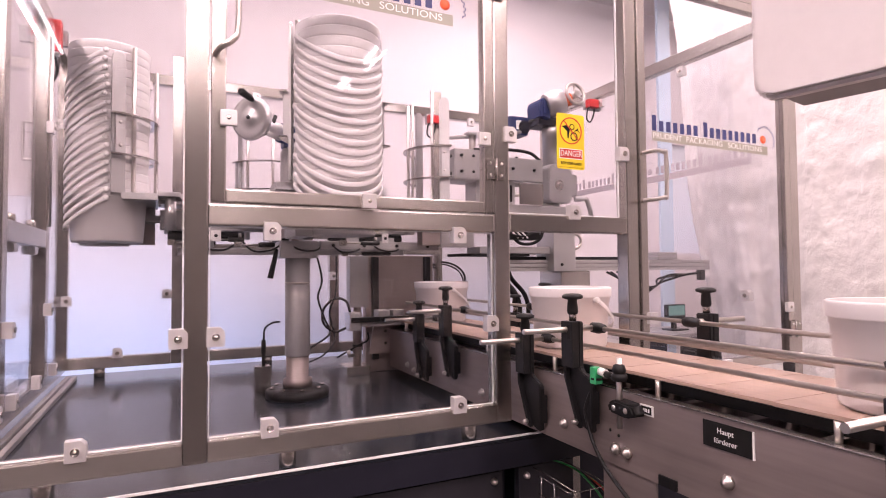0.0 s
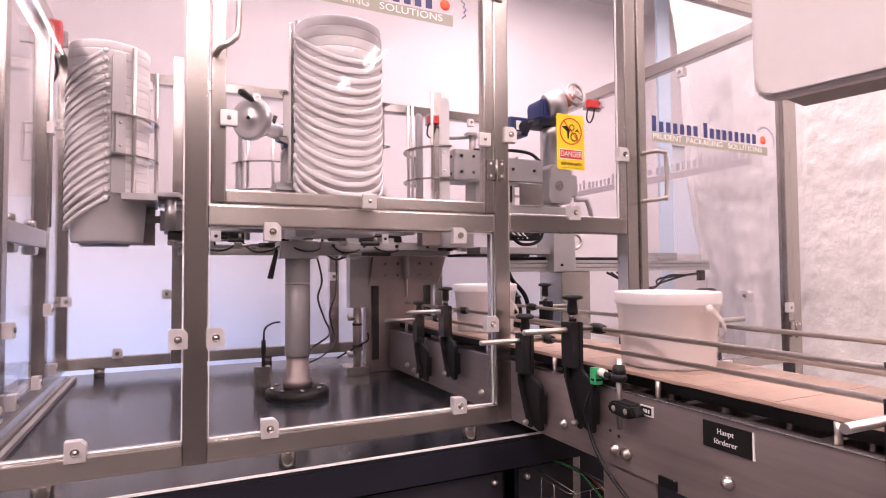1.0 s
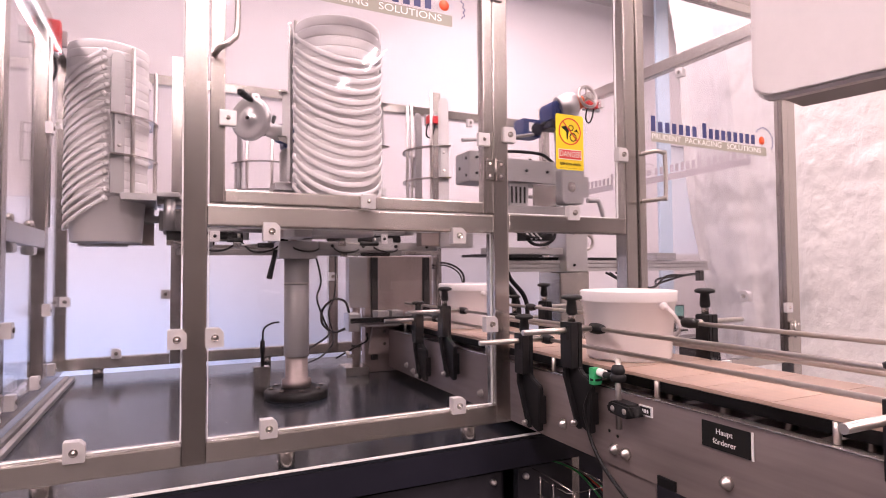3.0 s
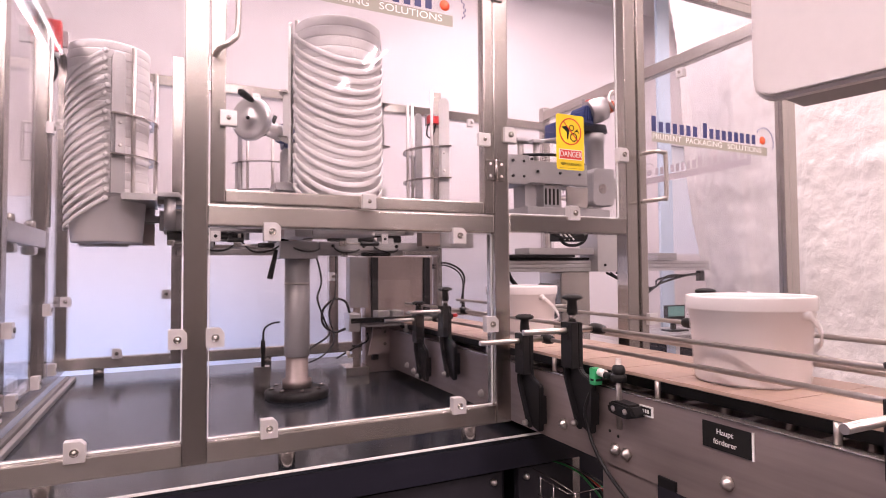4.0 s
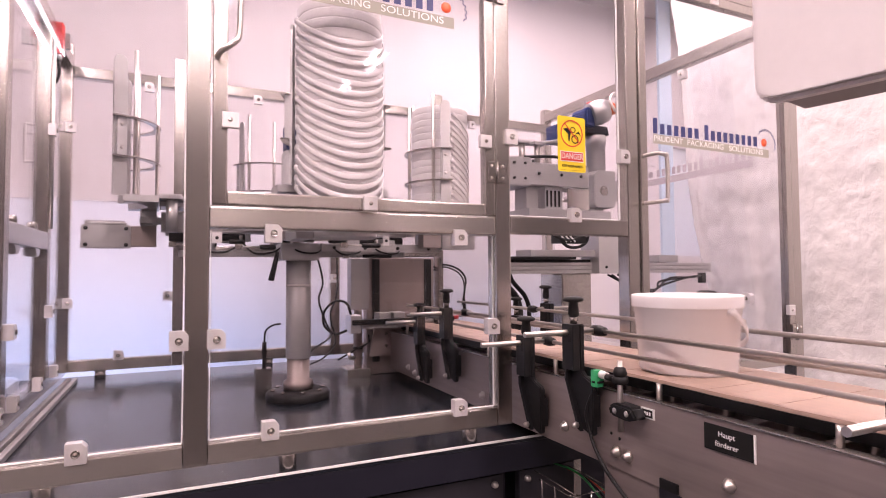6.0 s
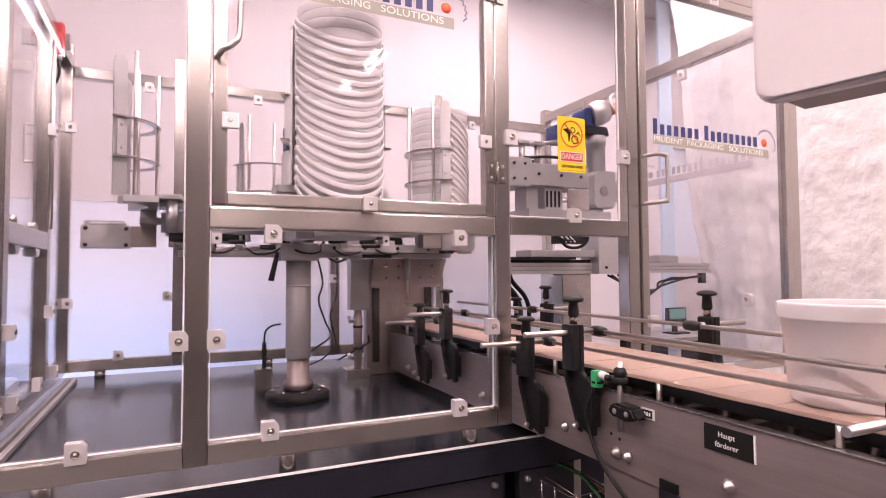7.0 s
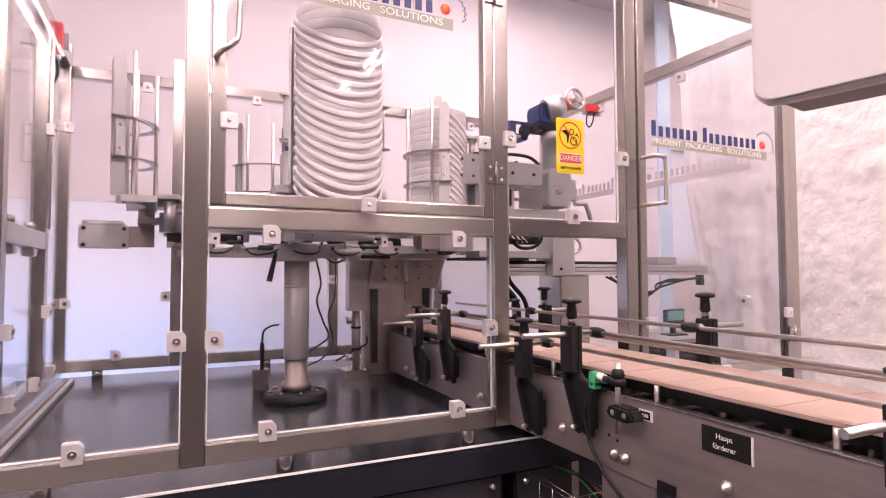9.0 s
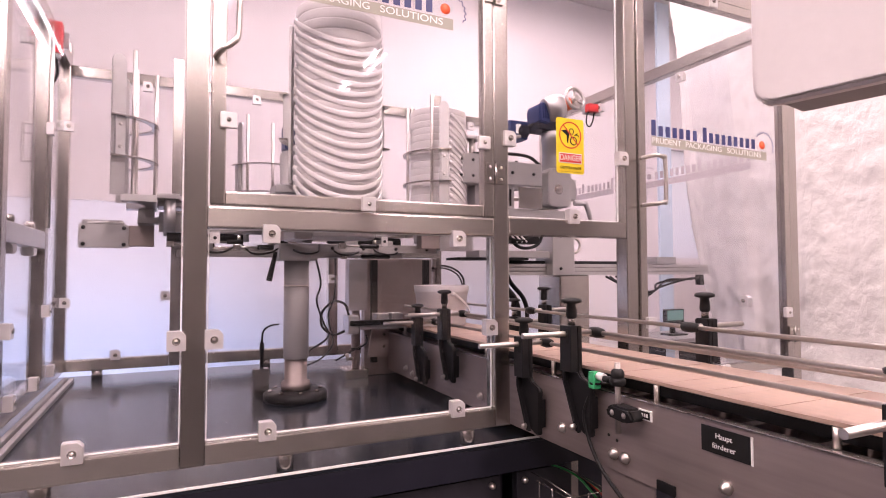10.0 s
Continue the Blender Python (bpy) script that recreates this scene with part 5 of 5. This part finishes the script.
wp("sensor_ring", sweep(B(), [(sx, 0.857, 0.876), (sx, 0.857, 0.880)], 0.0112, 12), M_INK, sens)
cl = wp("rod_clamp", prism(B(), [(0.745, 0.832), (0.758, 0.850), (0.80, 0.852), (0.816, 0.842), (0.812, 0.828), (0.77, 0.824)], "x", sx - 0.014, XS - 0.001, 0.004), M_BLACK, conveyor, "black double rod clamp")
for y in (0.797, 0.768):
    wp("clamp_bolt", lathe(B(), [(0.0, -0.016), (0.004, -0.0155), (0.0055, -0.0145)], 10, (sx, y, 0.838), "x"), M_CHROME, cl)
wp("lower_cover", box(B(), (0.7435, 0.735, 0.600), (0.7475, 0.868, 0.7215), 0.001), M_PLATE, conveyor, "dull stainless drive cover")
wp("edge_block", box(B(), (XS - 0.005, 0.684, 0.724), (XS - 0.0005, 0.722, 0.741), 0.002), M_BLACK, conveyor, "small black block on the lower edge")
tag = wp("small_tag", box(B(), (XS - 0.003, 0.732, 0.832), (XS - 0.0005, 0.762, 0.850), 0.0004), M_PAPER, conveyor, "small white tag with dark field")
wp("tag_field", box(B(), (XS - 0.0036, 0.7355, 0.8345), (XS - 0.0031, 0.7595, 0.8475)), M_INK, tag)
for k, y in enumerate((0.7395, 0.745, 0.7505)):
    wp("tag_mark", box(B(), (XS - 0.0041, y, 0.838), (XS - 0.0037, y + 0.0035, 0.844)), M_PAPER, tag)
wp("sensor_cable", sweep(B(), curve([(sx - 0.004, 0.86, 0.868), (sx - 0.01, 0.878, 0.82), (sx - 0.008, 0.873, 0.785), (sx - 0.01, 0.855, 0.755), (sx - 0.015, 0.815, 0.722), (sx - 0.02, 0.74, 0.683), (sx - 0.02, 0.66, 0.645), (sx - 0.02, 0.60, 0.58)], 50), 0.0036, 8), M_RUBBER, conveyor, "black hanging sensor cable")

# ---- safety switches with their cables ----
SWITCHES = ((-0.345, 2.12, 1.828, 0), (0.56, 2.405, 1.790, 0), (1.09, 2.405, 1.785, 90), (1.705, 2.02, 1.828, 90))
for x, y, z, tilt in SWITCHES:
    s = thing("safety_switch", pose(x, y, z), "red safety switch with a black cable loop on the frame", "safety switch", "safety switches")
    if tilt == 0:
        part("body", box(B(), (-0.012, -0.018, -0.050), (0.016, 0.018, 0.050), 0.004), M_RED, s, "red switch body")
        part("head", box(B(), (-0.040, -0.02, 0.015), (-0.0125, 0.02, 0.06), 0.004), M_BLACK, s)
        part("mount", box(B(), (-0.10, 0.0185, -0.02), (0.03, 0.035, 0.03), 0.002), M_GREY, s)
        part("gland", sweep(B(), [(0.0, 0, -0.0455), (0.0, 0, -0.065)], 0.011, 10), M_GREY, s)
        part("cable", sweep(B(), curve([(0.0, 0, -0.065), (0.004, 0, -0.11), (-0.012, 0, -0.15), (-0.035, 0, -0.155), (-0.05, 0, -0.12), (-0.042, 0, -0.07), (-0.025, 0.01, -0.045)], 36), 0.0042, 8), M_RUBBER, s)
    else:
        part("body", box(B(), (-0.03, -0.015, -0.018), (0.03, 0.015, 0.018), 0.004), M_RED, s, "red switch body")
        part("mount", box(B(), (-0.03, 0.0155, -0.022), (0.06, 0.034, 0.03), 0.002), M_GREY, s)
        part("cable", sweep(B(), curve([(0.01, 0, -0.018), (0.0, 0, -0.06), (-0.018, 0, -0.085), (-0.035, 0, -0.07), (-0.03, 0, -0.03), (-0.02, 0, -0.018)], 30), 0.0035, 8), M_RUBBER, s)

# ---- far things seen past the machine ----
desk = thing("screen_desk", pose(3.36, 3.1, 0), "far desk with a lit flat screen", "desk")
part("desk_top", box(B(), (-0.35, -0.2, 0.59), (0.35, 0.25, 0.62), 0.003), M_GREY, desk)
for x in (-0.32, 0.28):
    part("desk_leg", box(B(), (x, -0.18, 0.0), (x + 0.04, 0.22, 0.5895), 0.003), M_NAVY, desk)
screen = thing("flat_screen", pose(3.36, 3.1, 0.6205), "small lit flat screen with a dark frame on the desk", "screen")
part("foot", box(B(), (-0.08, -0.05, 0.0), (0.08, 0.06, 0.012), 0.003), M_BLACK, screen)
part("stem", box(B(), (-0.02, 0.01, 0.0125), (0.02, 0.03, 0.08), 0.003), M_BLACK, screen)
part("frame", box(B(), (-0.09, -0.01, 0.0805), (0.09, 0.025, 0.190), 0.004), M_BLACK, screen)
part("display", box(B(), (-0.08, -0.0115, 0.110), (0.08, -0.0105, 0.182)), M_SCREEN, screen, "lit display")
# ---- motion ----


def spin(deg):
    return pose(*CAR, 0, 0, deg)


TURN = [(0.0, 1), (4.0, 1), (4.15, 2.5), (4.3, 7), (4.4, 11), (4.5, 15.5), (4.6, 21.5), (4.7, 28), (4.8, 36), (4.9, 44), (5.0, 51), (5.1, 56), (5.2, 61), (5.3, 66), (5.4, 71.5), (5.5, 77),
        (5.6, 82.5), (5.7, 87.5), (5.8, 90.5), (5.9, 91), (10.0, 91)]
LIFT = [(0.0, 0), (0.30, 0), (0.4, 0.045), (0.5, 0.13), (0.6, 0.215), (0.7, 0.25), (0.8, LIFT_UP), (1.6, LIFT_UP), (1.7, 0.235), (1.8, 0.17), (2.0, 0.055), (2.1, 0.015), (2.2, 0), (6.05, 0), (6.15, 0.05),
        (6.3, 0.2), (6.45, LIFT_UP), (9.05, LIFT_UP), (9.15, 0.235), (9.25, 0.20), (9.4, 0.115), (9.5, 0.055), (9.6, 0.015), (9.7, 0), (10.0, 0)]
PUSH = [(0.0, 1), (2.75, 1), (2.9, 0.85), (3.15, 0.5), (3.4, 0.15), (3.6, 0), (7.3, 0), (7.4, 0.06), (7.5, 0.22), (7.6, 0.42), (7.7, 0.62), (7.8, 0.82), (7.9, 0.96), (8.0, 1), (10.0, 1)]
SPEED = 0.3035
Z_STACK = 1.165


def riding(y_at, t_at):
    """A bucket that rides the belt towards the camera."""
    return lambda t: pose(CX, y_at - SPEED * (t - t_at), BELT + 0.0006)


def motions():
    walk(carousel, [(t, spin(a)) for t, a in TURN])
    walk(lift, [(t, pose(0.80, 2.0, 0.90 + z)) for t, z in LIFT])
    walk(pusher, [(t, pose(1.374 - 0.207 * f, GY, 1.13)) for t, f in PUSH])
    # buckets on the belt
    for y_at, t_at in ((0.411, 0.0), (1.127, 0.0)):
        f = riding(y_at, t_at)
        walk(copy_thing(bucket, f(0)), [(0.0, f(0)), (5.0, f(5)), (10.0, f(10))])
    f = riding(1.126, 2.5)
    rows = [(0.0, pose(CX, DROP[1] + 0.01, BELT + 0.0006)), (0.1, pose(CX, 1.855, BELT + 0.0006)), (0.3, f(0.3)), (5.0, f(5)), (10.0, f(10))]
    walk(copy_thing(bucket, rows[0][1]), rows)
    # the last bucket of the empty magazine is lowered, then rides away
    f = riding(1.063, 5.0)
    rows = [(t, pose(CX, DROP[1], 0.9006 + z + (0.012 if z > 0.2 else 0))) for t, z in LIFT if t <= 2.2]
    rows = [(t, m) for t, m in rows if t >= 1.6]
    rows = [(0.0, rows[0][1])] + rows + [(2.35, pose(CX, 1.860, BELT + 0.0006)), (2.6, f(2.6)), (5.0, f(5)), (10.0, f(10))]
    walk(copy_thing(bucket, rows[0][1]), rows)
    # stacked buckets turn with the carousel
    for station, count in ((-90, 16), (180, 18)):
        for i in range(count):
            wob = random.uniform(-2.5, 2.5)
            lean = random.uniform(-0.5, 0.5)
            off = Vector((RADIUS - 0.014 + random.uniform(-0.0012, 0.0012), random.uniform(-0.0012, 0.0012), Z_STACK - CAR.z + i * PITCH))
            local = Matrix.Rotation(radians(station), 4, "Z") @ Matrix.Translation(off) @ pose(0, 0, 0, lean, lean, wob)
            rows = [(t, spin(a) @ local) for t, a in TURN if not (station == -90 and i == 0 and t > 6)]
            if station == -90 and i == 0:
                last = rows[-1][1]
                q = last.to_euler()
                for t, z in LIFT:
                    if t >= 9.0:
                        g = min(1, (LIFT_UP - z) / 0.05)
                        x, y = last.translation.x + (CX - last.translation.x) * g, last.translation.y + (DROP[1] - last.translation.y) * g
                        rows.append((t, pose(x, y, 0.9006 + z + (Z_STACK - 0.9006 - LIFT_UP) * (1 - g))))
            walk(copy_thing(bucket, rows[0][1]), rows)
    # the pattern bucket joins the line that has already left the view
    walk(bucket, [(0.0, pose(CX, 0.411 - 0.72, BELT + 0.0006)), (5.0, pose(CX, 0.411 - 0.72 - 5 * SPEED, BELT + 0.0006)), (10.0, pose(CX, 0.411 - 0.72 - 10 * SPEED, BELT + 0.0006))])


motions()
